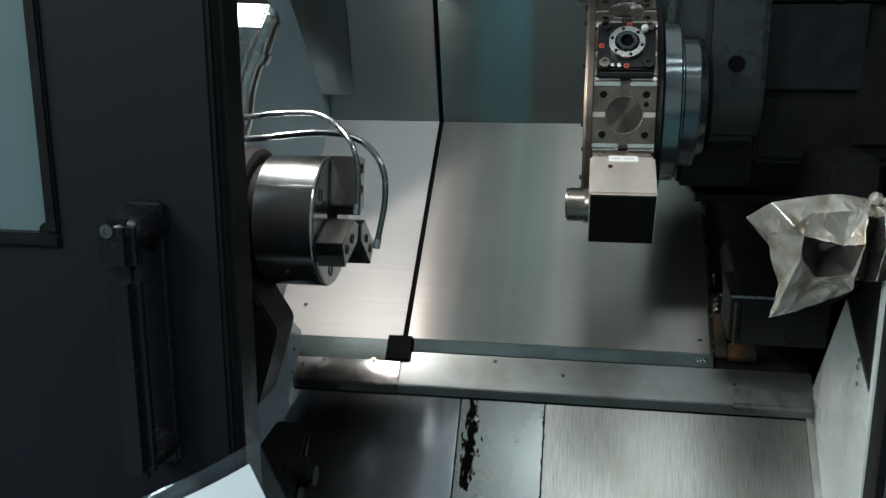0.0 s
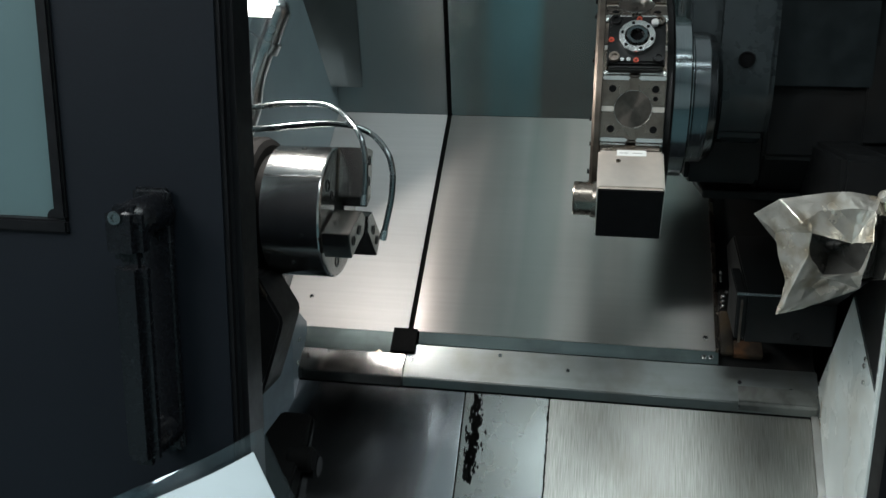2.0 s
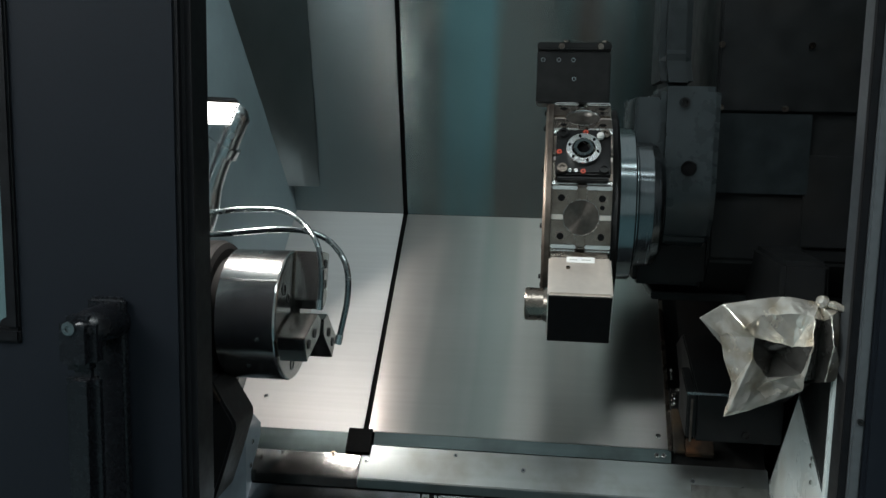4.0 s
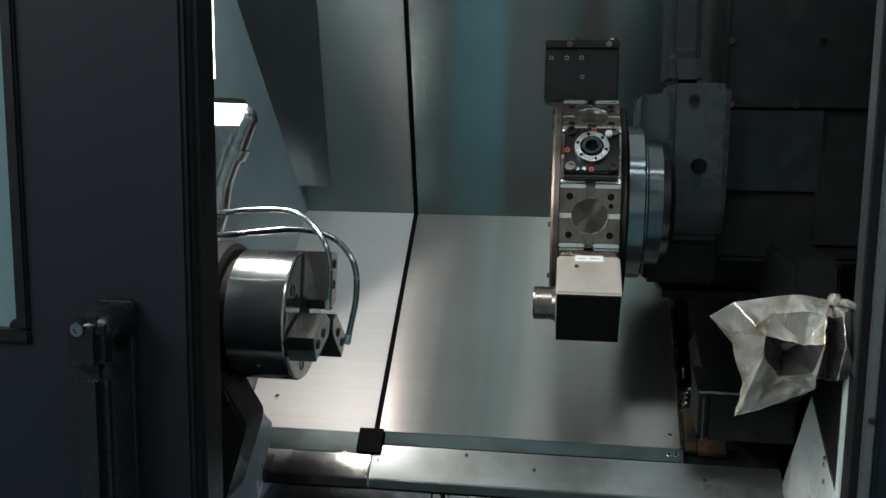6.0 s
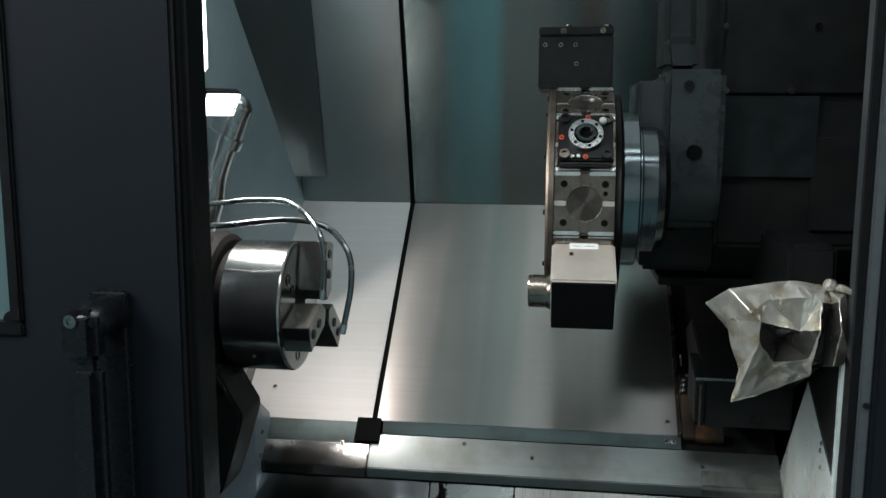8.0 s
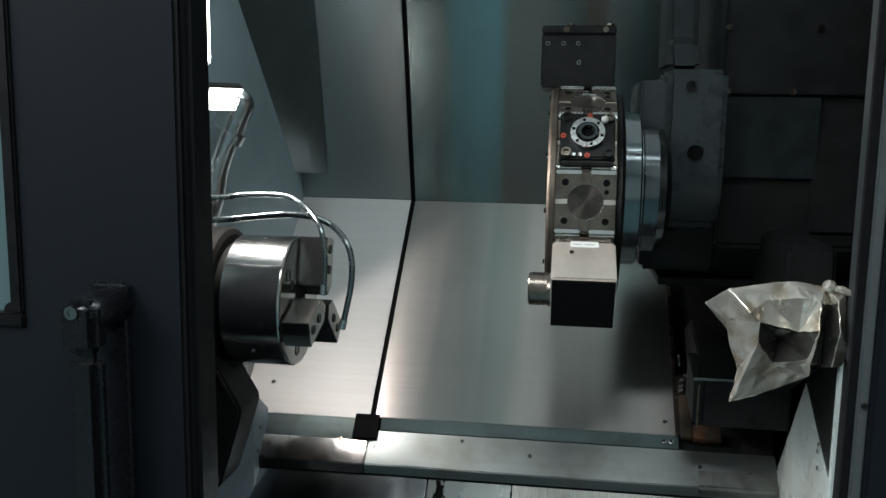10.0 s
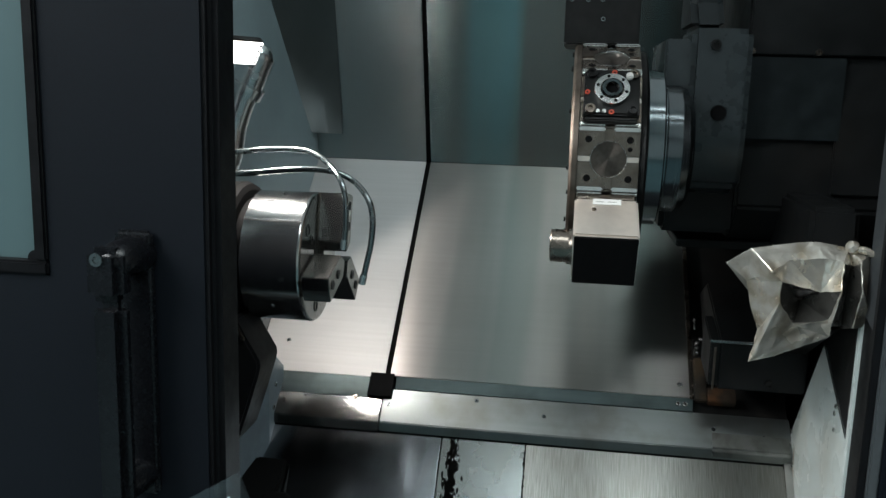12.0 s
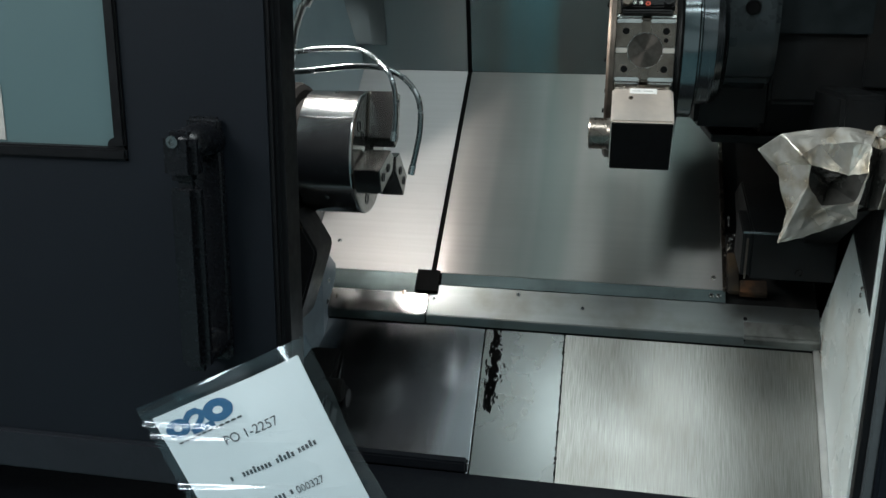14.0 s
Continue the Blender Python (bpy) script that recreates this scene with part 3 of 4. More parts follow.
part("lip", put(prism(rib, 0.0105, 0.016, 0.0015), ACROSS), DULL, guard, "lighter lip for the light on the guard's top bevel")
part("bolt", put(hexa(0.006, 0.004), aim((-0.150, -0.0105, 0.872), (0, -1, 0))), TUBE, guard)

# ---- the tool turret ----
TX0, TX1, TY, TZ, TR = 0.403, 0.497, 0.188, 1.260, 0.183
TW = TX1 - TX0
turret = thing("tool_turret", "twelve-station steel tool turret with worn bright faces", "turret", pose(TX0, TY, TZ))


def station(theta, lift=0.0):
    """The middle of a station's face: x along the turret, y up along the rim, z outwards."""
    a = radians(theta)
    z, y, x = Vector((0, -math.cos(a), math.sin(a))), Vector((0, math.sin(a), math.cos(a))), Vector((1, 0, 0))
    m = Matrix((x, y, z)).transposed().to_4x4()
    return Matrix.Translation(Vector((TW / 2, 0, 0)) + z * (TR + lift)) @ m


core = TR - 0.006
outline = [(core / math.cos(radians(15)) * math.cos(radians(33 + 15 + 30 * k)), core / math.cos(radians(15)) * math.sin(radians(33 + 15 + 30 * k))) for k in range(12)]
part("disc", prism([(-a, c) for a, c in outline], 0.001, TW - 0.001, 0.002), DULL, turret)
part("front_flange", lathe([(-0.012, 0.05), (-0.012, TR - 0.001), (-0.008, TR + 0.004), (0.0, TR + 0.005), (0.001, TR + 0.001), (0.001, 0.05)], 72), WORN, turret, "worn round front flange", smooth=True)
part("rear_flange", lathe([(TW, 0.05), (TW, TR - 0.007), (TW + 0.008, TR - 0.005), (TW + 0.0115, TR - 0.009), (TW + 0.0115, 0.05)], 72), BLACKENED, turret, smooth=True)


def lathe_z(profile, steps):
    """(radius, height) pairs turned about the z axis."""
    return put(lathe([(h, r) for r, h in profile], steps), Matrix.Rotation(radians(-90), 4, "Y"))


HT = TR * math.tan(radians(15))


def pad_mesh():
    """A quarter of a station's face, cut round by the bore."""
    r, top = 0.0280, HT - 0.0075
    arc = [(r * math.cos(radians(a)), r * math.sin(radians(a))) for a in (76, 65, 54, 43, 32, 21, 10)]
    bm = bmesh.new()
    flat = [bm.verts.new((x, y, -0.008)) for x, y in [(0.0458, 0.0049), (0.0458, top), (0.0068, top)] + arc]
    face = bm.faces.new(flat)
    lifted = bmesh.ops.extrude_face_region(bm, geom=[face])["geom"]
    bmesh.ops.translate(bm, vec=(0, 0, 0.008), verts=[g for g in lifted if isinstance(g, bmesh.types.BMVert)])
    bmesh.ops.recalc_face_normals(bm, faces=bm.faces)
    return bevel(bm, 0.0014)


floor_shared, slot_shared, drain_shared = [], [], []
pad_shared, bar_shared, bore_shared, hole_shared = [], [], [], []


def shared(store, name, bm, mat, parent, m, label="", smooth=False):
    """One mesh for all alike pieces."""
    if store:
        bm.free()
        ob = new(name, store[0])
        ob.parent = parent
    else:
        ob = part(name, bm, mat, parent, "", smooth)
        store.append(ob.data)
    if label:
        ob["label"] = label
    ob.matrix_basis = m
    return ob


FX = Matrix.Diagonal((-1, 1, 1, 1))
HALF = Matrix.Rotation(math.pi, 4, "Z")


def put_flipped(bm):
    put(bm, FX)
    bmesh.ops.reverse_faces(bm, faces=bm.faces)
    return bm


left_pad, left_bar = [], []
for k in range(12):
    th = 33 + 30 * k
    m = station(th)
    for turn in (Matrix.Identity(4), HALF):
        shared(pad_shared, "face_pad", pad_mesh(), DULL, turret, m @ turn)
        shared(left_pad, "face_pad", put_flipped(pad_mesh()), DULL, turret, m @ turn)
        shared(bar_shared, "edge_bar", box(0.0065, 0.0458, HT - 0.0068, HT - 0.0008, -0.008, 0.0026, 0.0016), EDGE, turret, m @ turn)
        shared(left_bar, "edge_bar", box(-0.0458, -0.0065, HT - 0.0068, HT - 0.0008, -0.008, 0.0026, 0.0016), EDGE, turret, m @ turn)
    shared(bore_shared, "bore", ring(0.0280, 0.0268, 0.0062, 48), EDGE, turret, m @ pose(0, 0, -0.0062), smooth=True)
    shared(floor_shared, "bore_floor", lathe_z([(0.0272, 0.0), (0.0272, 0.0016), (0.0020, 0.0010), (0.0018, 0.0018), (0.0004, 0.0018)], 48), TURNED, turret, m @ pose(0, 0, -0.0060), "turned bore floor", smooth=True)
    # bright slot floors paint in the lit lower wall of each slot
    for turn in (Matrix.Identity(4), HALF):
        shared(slot_shared, "slot_floor", box(0.0280, 0.0458, -0.0040, 0.0040, -0.0062, -0.0025, 0.0008), BRIGHT, turret, m @ turn)
    shared(drain_shared, "small_hole", disc(0.0036, 0.0004, 14), DARK_GAP, turret, m @ pose(0.0315, 0.0155, 0.0))
    for sx in (-0.031, 0.031):
        for sy in (-0.0295, 0.0295):
            shared(hole_shared, "bolt_hole", ring(0.0062, 0.0052, 0.0008, 18), DULL, turret, m @ pose(sx, sy, 0))
dark_shared = []
for k in range(12):
    m = station(33 + 30 * k)
    for sx in (-0.031, 0.031):
        for sy in (-0.0295, 0.0295):
            shared(dark_shared, "hole_bottom", disc(0.0053, 0.0009, 14), DARK_GAP, turret, m @ pose(sx, sy, 0))
for x in (-0.0125,):
    for a in range(0, 360, 30):
        b = radians(a + 2)
        part("flange_screw", put(hexa(0.004, 0.003), aim((x, 0.170 * math.cos(b), 0.170 * math.sin(b)), (-1, 0, 0))), BLACKENED, turret)

# the driven tool holder
holder = thing("driven_tool_holder", "blackened driven tool holder with steel collet ring", "tool holder", pose(TX0, TY, TZ))
m = station(33) @ pose(0, -0.006, 0)
part("base", put(box(-0.0415, 0.0415, -0.034, 0.046, 0.001, 0.020, 0.003), m), BLACKENED, holder)
part("foot", put(box(-0.039, 0.039, -0.0415, -0.0345, 0.002, 0.015, 0.002), m), BLACKENED, holder)
ring_at = m @ pose(0, 0.007, 0.020)
part("collet_ring", put(ring(0.0265, 0.0175, 0.008, 40), ring_at), EDGE, holder, "bright steel collet ring", smooth=True)
part("collet_nut", put(ring(0.0165, 0.0105, 0.008, 6), ring_at), DULL, holder)
part("collet", put(ring(0.0150, 0.0098, 0.011, 28), ring_at), HUB, holder, smooth=True)
part("collet_bore", put(disc(0.0099, 0.003, 24), ring_at), DARK_GAP, holder)
for a in range(6):
    b = radians(60 * a + 45)
    part("ring_notch", put(disc(0.0024, 0.0008, 10), ring_at @ pose(0.0220 * math.cos(b), 0.0220 * math.sin(b), 0.0078)), DARK_GAP, holder)
for sx, sy in ((-0.0315, -0.026), (-0.031, 0.037), (0.0325, 0.036), (0.0315, -0.026)):
    part("cap_screw", put(hexa(0.0078, 0.005, 0.55), m @ pose(sx, sy, 0.020)), DULL if sx * sy > 0 else BLACKENED, holder)
for sx, sy in ((0.003, 0.0400), (-0.0365, 0.004), (0.0, -0.0300)):
    part("red_plug", put(ring(0.0040, 0.0019, 0.0018, 14), m @ pose(sx, sy, 0.0198)), RED, holder, "small red plug")
part("nozzle", put(box(0.026, 0.0360, 0.020, 0.030, 0.020, 0.030, 0.002), m @ Matrix.Rotation(0.2, 4, "Z")), LABEL, holder, "pale coolant nozzle")
for sx in (-0.020, -0.011):
    part("set_screw", put(hexa(0.003, 0.0022), m @ pose(sx, -0.0290, 0.020)), SCREW, holder)

# the black tool block on top
block = thing("top_tool_block", "blackened square tool block standing on the turret", "tool block", pose(TX0, TY, TZ))
m = station(93)
part("body", put(box(-0.078, 0.044, -0.045, 0.046, 0.001, 0.088, 0.003), m), BLACKENED, block)
part("clamp", put(box(-0.078, 0.044, -0.048, 0.02, 0.089, 0.102, 0.002), m), BLACKENED, block)
for sx, sz in ((-0.068, 0.073), (-0.042, 0.073), (-0.018, 0.073), (-0.016, 0.042)):
    part("set_screw", put(ring(0.0038, 0.0022, 0.0014, 14), m @ aim((sx, -0.0450, sz), (0, -1, 0))), TUBE, block)
for sx in (-0.03, 0.034):
    part("cap_screw", put(hexa(0.006, 0.004), m @ aim((sx, -0.036, 0.102), (0, 0, 1))), DULL, block)
    part("cap_screw", put(hexa(0.005, 0.003), m @ aim((sx - 0.008, -0.0485, 0.095), (0, -1, 0))), DULL, block)

# the bright boring block below
boring = thing("boring_bar_block", "pale steel boring bar block with white sticker", "tool block", pose(TX0, TY, TZ))
m = station(-27) @ pose(0, 0.0037, 0)
part("foot", put(box(-0.0445, 0.042, -0.046, 0.042, 0.0015, 0.018, 0.002), m), DULL, boring)
part("body", put(box(-0.047, 0.047, -0.044, 0.044, 0.018, 0.112, 0.003), m), BRIGHT, boring, "pale ground steel block")
# black sheet over the bare steel end: its dark reflection put into colour
part("end_plate", put(box(-0.0455, 0.0455, -0.042, 0.042, 0.1125, 0.1165, 0.001), m), DARK_GAP, boring, "black sheet for the dark reflection on the block's end")
part("sticker", put(box(-0.020, 0.022, 0.0442, 0.0448, 0.0195, 0.034, 0.0), m), LABEL, boring, "white sticker with faded print")
for i, (a, c) in enumerate(((-0.016, -0.004), (0.002, 0.016))):
    part("print_bar", put(box(a, c, 0.0448, 0.0451, 0.0265, 0.0278, 0.0), m), FADED, boring)
part("set_screw", put(hexa(0.0035, 0.002), m @ aim((-0.018, 0.044, 0.048), (0, 1, 0))), DULL, boring)
part("sleeve", put(lathe([(-0.084, 0.004), (-0.084, 0.0225), (-0.082, 0.0245), (-0.056, 0.0245), (-0.052, 0.027), (-0.05, 0.027), (-0.05, 0.004)], 40), m @ pose(0.004, 0, 0.082)), DULL, boring, "round boring bar sleeve", smooth=True)
part("bore", put(lathe([(-0.0845, 0.001), (-0.0845, 0.012), (-0.08, 0.012), (-0.08, 0.001)], 24), m @ pose(0.004, 0, 0.082)), DARK_GAP, boring, smooth=True)

# ---- turret head and carriage ----
head = thing("turret_gearbox", "oily turret gearbox with round hub and dark casting", "gearbox", pose(0, 0.21, 1.28))
AX = pose(0, -0.022, -0.002)
part("hub", put(lathe([(0.509, 0.03), (0.509, 0.128), (0.512, 0.130), (0.5365, 0.130), (0.539, 0.127), (0.539, 0.03)], 96), AX), HUB, head, "bright oily hub ring", smooth=True)
part("drum", put(lathe([(0.539, 0.03), (0.539, 0.102), (0.545, 0.106), (0.568, 0.106), (0.580, 0.100), (0.589, 0.084), (0.590, 0.03)], 96), AX), DRUM, head, smooth=True)
part("drum_band", put(lathe([(0.5395, 0.05), (0.5395, 0.1080), (0.5425, 0.1080), (0.5425, 0.05)], 96), AX), HUB, head, smooth=True)
part("casting", prism([(0.02, 0.202), (0.02, 0.02), (0.028, -0.03), (0.052, -0.07), (0.10, -0.09), (0.26, -0.09), (0.26, 0.202)], 0.588, 0.690, 0.010), CAST, head, "dark painted head casting", smooth=True)
part("cap", prism([(0.01, 0.182), (0.01, 0.08), (0.26, 0.08), (0.26, 0.182)], 0.543, 0.5875, 0.004), CAST, head)
part("neck", prism([(0.13, 0.40), (0.12, 0.26), (0.06, 0.2022), (0.26, 0.2022), (0.26, 0.40)], 0.592, 0.650, 0.012), PANEL, head, "dark casting neck", smooth=True)
part("lifting_hole", put(add(ring(0.0135, 0.0105, 0.003, 26), disc(0.0106, 0.001, 20)), aim((0.640, 0.0195, 0.060), (0, -1, 0))), DARK_GAP, head)
part("eye_bolt", put(hexa(0.009, 0.006), aim((0.627, 0.0195, 0.174), (0, -1, 0))), BLACKENED, head)

carriage = thing("turret_carriage", "dark painted carriage with bolted cover panels", "carriage")
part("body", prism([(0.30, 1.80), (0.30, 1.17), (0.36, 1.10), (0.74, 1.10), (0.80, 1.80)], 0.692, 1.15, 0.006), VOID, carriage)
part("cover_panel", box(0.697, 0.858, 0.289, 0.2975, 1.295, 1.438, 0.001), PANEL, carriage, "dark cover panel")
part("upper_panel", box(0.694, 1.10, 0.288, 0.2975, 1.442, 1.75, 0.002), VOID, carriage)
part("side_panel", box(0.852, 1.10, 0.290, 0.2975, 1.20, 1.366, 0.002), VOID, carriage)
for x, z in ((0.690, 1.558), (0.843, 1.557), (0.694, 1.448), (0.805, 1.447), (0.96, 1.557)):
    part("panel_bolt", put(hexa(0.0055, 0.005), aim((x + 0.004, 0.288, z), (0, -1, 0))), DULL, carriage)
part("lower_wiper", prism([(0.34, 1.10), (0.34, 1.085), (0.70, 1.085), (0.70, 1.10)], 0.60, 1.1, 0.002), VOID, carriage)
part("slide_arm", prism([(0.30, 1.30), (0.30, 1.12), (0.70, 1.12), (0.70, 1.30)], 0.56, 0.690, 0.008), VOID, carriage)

# ---- end of the way cover and the tailstock ----
trough = thing("bed_recess", "black oily recess beside the way cover", "recess", kind="structure")
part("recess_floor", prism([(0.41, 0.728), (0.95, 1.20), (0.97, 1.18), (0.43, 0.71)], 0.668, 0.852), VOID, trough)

wiper = thing("cover_end_bracket", "rust-stained steel end bracket of the way cover", "bracket")


def on_sheet(s, lift):
    """(y, z) at s metres up the sloping sheet and lift metres off it."""
    return (FOOT[0] + SLOPE.x * s - SLOPE.y * lift, FOOT[1] + SLOPE.y * s + SLOPE.x * lift)


part("edge_strip", prism([on_sheet(-0.004, 0.001), on_sheet(0.45, 0.001), on_sheet(0.45, 0.008), on_sheet(-0.004, 0.008)], 0.6585, 0.667, 0.001), DULL, wiper)
part("plate", prism([on_sheet(-0.01, 0.0), on_sheet(0.088, 0.0), on_sheet(0.088, 0.016), on_sheet(-0.01, 0.012)], 0.668, 0.692, 0.002), DARK_RUST, wiper, "black plate with brown rust stains")
part("foot", prism([on_sheet(-0.012, -0.004), on_sheet(0.022, -0.004), on_sheet(0.022, 0.013), on_sheet(-0.012, 0.013)], 0.6925, 0.748, 0.002), RUST, wiper, "brown rusty foot")
for s, x in ((0.096, 0.673), (0.108, 0.674), (0.120, 0.676), (0.130, 0.684)):
    y, z = on_sheet(s, 0.016)
    part("bolt", put(hexa(0.0045, 0.006), aim((x, y, z), SHEET_N)), SCREW, wiper)
part("bolt_plate", prism([on_sheet(0.0885, 0.0), on_sheet(0.138, 0.0), on_sheet(0.138, 0.016), on_sheet(0.0885, 0.016)], 0.668, 0.692, 0.002), BLACKENED, wiper)
part("bright_stud", put(disc(0.0028, 0.03, 12, 0.0006), Matrix.Translation((0.676, *on_sheet(0.165, 0.004))) @ aim((0, 0, 0), (0, SLOPE.x, SLOPE.y))), SCREW, wiper)

tail = thing("tailstock", "dark oily tailstock body behind a silver cloth cover", "tailstock")
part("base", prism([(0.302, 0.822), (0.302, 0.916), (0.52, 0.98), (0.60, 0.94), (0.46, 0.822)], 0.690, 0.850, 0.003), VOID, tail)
# lit top and upright edges of the dark base, painted as light strips
part("base_edge", box(0.672, 0.760, 0.297, 0.3015, 0.9135, 0.9185, 0.001), PIPE, tail, "bright strip for the base's lit top edge")
part("base_lit_side", prism([(0.2955, 0.822), (0.2955, 0.905), (0.2975, 0.905), (0.2975, 0.822)], 0.679, 0.683, 0.0005), WORN, tail, "light strip for the base's lit upright edge")
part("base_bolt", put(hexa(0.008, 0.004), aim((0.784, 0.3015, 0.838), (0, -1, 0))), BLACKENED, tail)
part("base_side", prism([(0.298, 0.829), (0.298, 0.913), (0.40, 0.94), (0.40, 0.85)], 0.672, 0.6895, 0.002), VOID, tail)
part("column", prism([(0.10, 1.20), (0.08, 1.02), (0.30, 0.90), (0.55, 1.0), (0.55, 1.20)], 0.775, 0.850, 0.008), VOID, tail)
part("quill", put(lathe([(0.812, 0.008), (0.814, 0.024), (0.817, 0.026), (0.849, 0.028), (0.849, 0.008)], 40), pose(0, 0.045, AXIS_Z)), CAST, tail, smooth=True)

# ---- the silver cover over the tailstock centre ----
cover = thing("tailstock_cover", "wrinkled silver plastic bag tied over the tailstock", "cover", pose(0, 0.03, 0))


def cloth_mesh(dark):
    """The bag: stiff facets between an upper and a lower ear, a sunken pocket and pleats drawn to the knot."""
    bm = bmesh.new()
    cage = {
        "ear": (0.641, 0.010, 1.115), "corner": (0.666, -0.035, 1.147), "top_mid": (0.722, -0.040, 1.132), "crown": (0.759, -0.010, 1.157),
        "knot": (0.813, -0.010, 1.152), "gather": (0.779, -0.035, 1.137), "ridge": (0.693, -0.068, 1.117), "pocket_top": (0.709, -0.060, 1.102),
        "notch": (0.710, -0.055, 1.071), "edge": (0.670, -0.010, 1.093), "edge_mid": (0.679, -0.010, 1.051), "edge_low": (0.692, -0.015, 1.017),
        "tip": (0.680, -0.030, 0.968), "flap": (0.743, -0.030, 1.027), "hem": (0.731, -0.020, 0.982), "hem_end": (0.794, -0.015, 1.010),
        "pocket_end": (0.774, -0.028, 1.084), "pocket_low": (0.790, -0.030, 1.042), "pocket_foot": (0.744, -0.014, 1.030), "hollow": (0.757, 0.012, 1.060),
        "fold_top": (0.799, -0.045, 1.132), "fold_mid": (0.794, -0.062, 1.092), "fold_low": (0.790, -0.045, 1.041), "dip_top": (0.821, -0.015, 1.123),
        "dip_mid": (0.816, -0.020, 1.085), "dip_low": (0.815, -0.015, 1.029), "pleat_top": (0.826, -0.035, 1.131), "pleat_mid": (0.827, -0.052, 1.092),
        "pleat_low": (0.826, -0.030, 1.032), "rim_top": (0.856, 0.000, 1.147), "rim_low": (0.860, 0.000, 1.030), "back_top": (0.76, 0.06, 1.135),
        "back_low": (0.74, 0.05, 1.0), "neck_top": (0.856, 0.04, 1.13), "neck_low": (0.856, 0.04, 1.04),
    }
    v = {k: bm.verts.new(p) for k, p in cage.items()}
    folds = """ear corner edge; corner ridge edge; edge ridge pocket_top; edge pocket_top edge_mid; edge_mid pocket_top notch; edge_mid notch edge_low;
    edge_low notch tip; tip notch flap; tip flap hem; notch pocket_foot flap; hem flap hem_end; flap pocket_foot pocket_low; flap pocket_low hem_end;
    hem_end pocket_low fold_low; corner top_mid ridge; ridge top_mid pocket_top; corner crown top_mid; top_mid crown gather; top_mid gather pocket_end;
    top_mid pocket_end pocket_top; crown knot gather; knot fold_top gather; gather fold_top pocket_end; fold_top fold_mid pocket_end; fold_mid fold_low pocket_low;
    pocket_top pocket_end hollow; pocket_end fold_mid hollow; fold_mid pocket_low hollow; pocket_low pocket_foot hollow; pocket_foot notch hollow; notch pocket_top hollow;
    fold_top dip_top dip_mid; fold_top dip_mid fold_mid; fold_mid dip_mid dip_low; fold_mid dip_low fold_low; dip_top pleat_top pleat_mid; dip_top pleat_mid dip_mid;
    dip_mid pleat_mid pleat_low; dip_mid pleat_low dip_low; knot dip_top fold_top; knot pleat_top dip_top; knot rim_top pleat_top; pleat_top rim_top rim_low;
    pleat_top rim_low pleat_mid; pleat_mid rim_low pleat_low; hem_end fold_low back_low; hem hem_end back_low; tip hem back_low; edge_low tip back_low;
    edge_mid edge_low back_low; edge edge_mid back_low; ear edge back_low; ear back_low back_top; ear back_top corner; corner back_top crown; crown back_top knot;
    knot back_top neck_top; knot neck_top rim_top; back_top back_low neck_low; back_top neck_low neck_top; fold_low dip_low back_low; dip_low pleat_low back_low;
    pleat_low rim_low back_low; rim_low neck_low back_low; rim_top neck_top neck_low; rim_top neck_low rim_low"""
    for f in folds.split(";"):
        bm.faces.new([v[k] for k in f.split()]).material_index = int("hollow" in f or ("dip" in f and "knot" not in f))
    bmesh.ops.recalc_face_normals(bm, faces=bm.faces)
    lines = ("corner ridge pocket_top notch tip", "ear corner edge", "knot fold_top fold_mid fold_low", "knot pleat_top pleat_mid pleat_low",
             "gather pocket_end", "hem_end flap", "notch flap", "tip hem hem_end")
    pairs = {frozenset(p) for line in lines for p in zip(line.split(), line.split()[1:])}
    names = {q: k for k, q in v.items()}
    folded = [e for e in bm.edges if frozenset(names[q] for q in e.verts) in pairs]
    bmesh.ops.bevel(bm, geom=folded, offset=0.0024, offset_type="OFFSET", segments=3, profile=0.5, affect="EDGES", material=0, clamp_overlap=True)
    bmesh.ops.delete(bm, geom=[f for f in bm.faces if f.material_index != int(dark)], context="FACES")
    for f in bm.faces:
        f.material_index = 0
    bmesh.ops.subdivide_edges(bm, edges=bm.edges, cuts=3, use_grid_fill=True)
    bmesh.ops.triangulate(bm, faces=bm.faces)
    # crumple: stiff facets with creases, and finer wrinkles drawn towards the knot
    for q in bm.verts:
        p = q.co.copy()
        ang, far = math.atan2(p.z - 1.15, p.x - 0.816), math.hypot(p.x - 0.816, p.z - 1.15)
        pull = 0.004 * abs(math.sin(9 * ang + 2.0 * noise.noise(p * 12))) * max(0.0, 1 - far / 0.10)
        q.co += Vector((noise.noise(p * 60), 1.5 * noise.noise(p * 55 + Vector((5, 0, 0))), noise.noise(p * 58 + Vector((0, 7, 0))))) * 0.0021
        q.co.y += pull
    bmesh.ops.subdivide_edges(bm, edges=[e for e in bm.edges if e.calc_length() > 0.004], cuts=2, use_grid_fill=True)
    bmesh.ops.triangulate(bm, faces=bm.faces)
    for q in bm.verts:
        p = q.co.copy()
        q.co.y += 0.0013 * (1 - 2 * abs(noise.noise(Vector((p.x * 75 + p.z * 40, p.y * 30, p.z * 60 - p.x * 50)))))
    return bm


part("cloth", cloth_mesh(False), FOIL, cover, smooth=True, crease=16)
# hollow and dips between pleats take the shaded colour
part("pocket", cloth_mesh(True), FILMY, cover, "dark glossy pockets of the bag, fold shade put into the colour", smooth=True, crease=16)
knot = lathe([(-0.011, 0.001), (-0.009, 0.007), (-0.002, 0.0105), (0.005, 0.009), (0.010, 0.004), (0.012, 0.001)], 16)
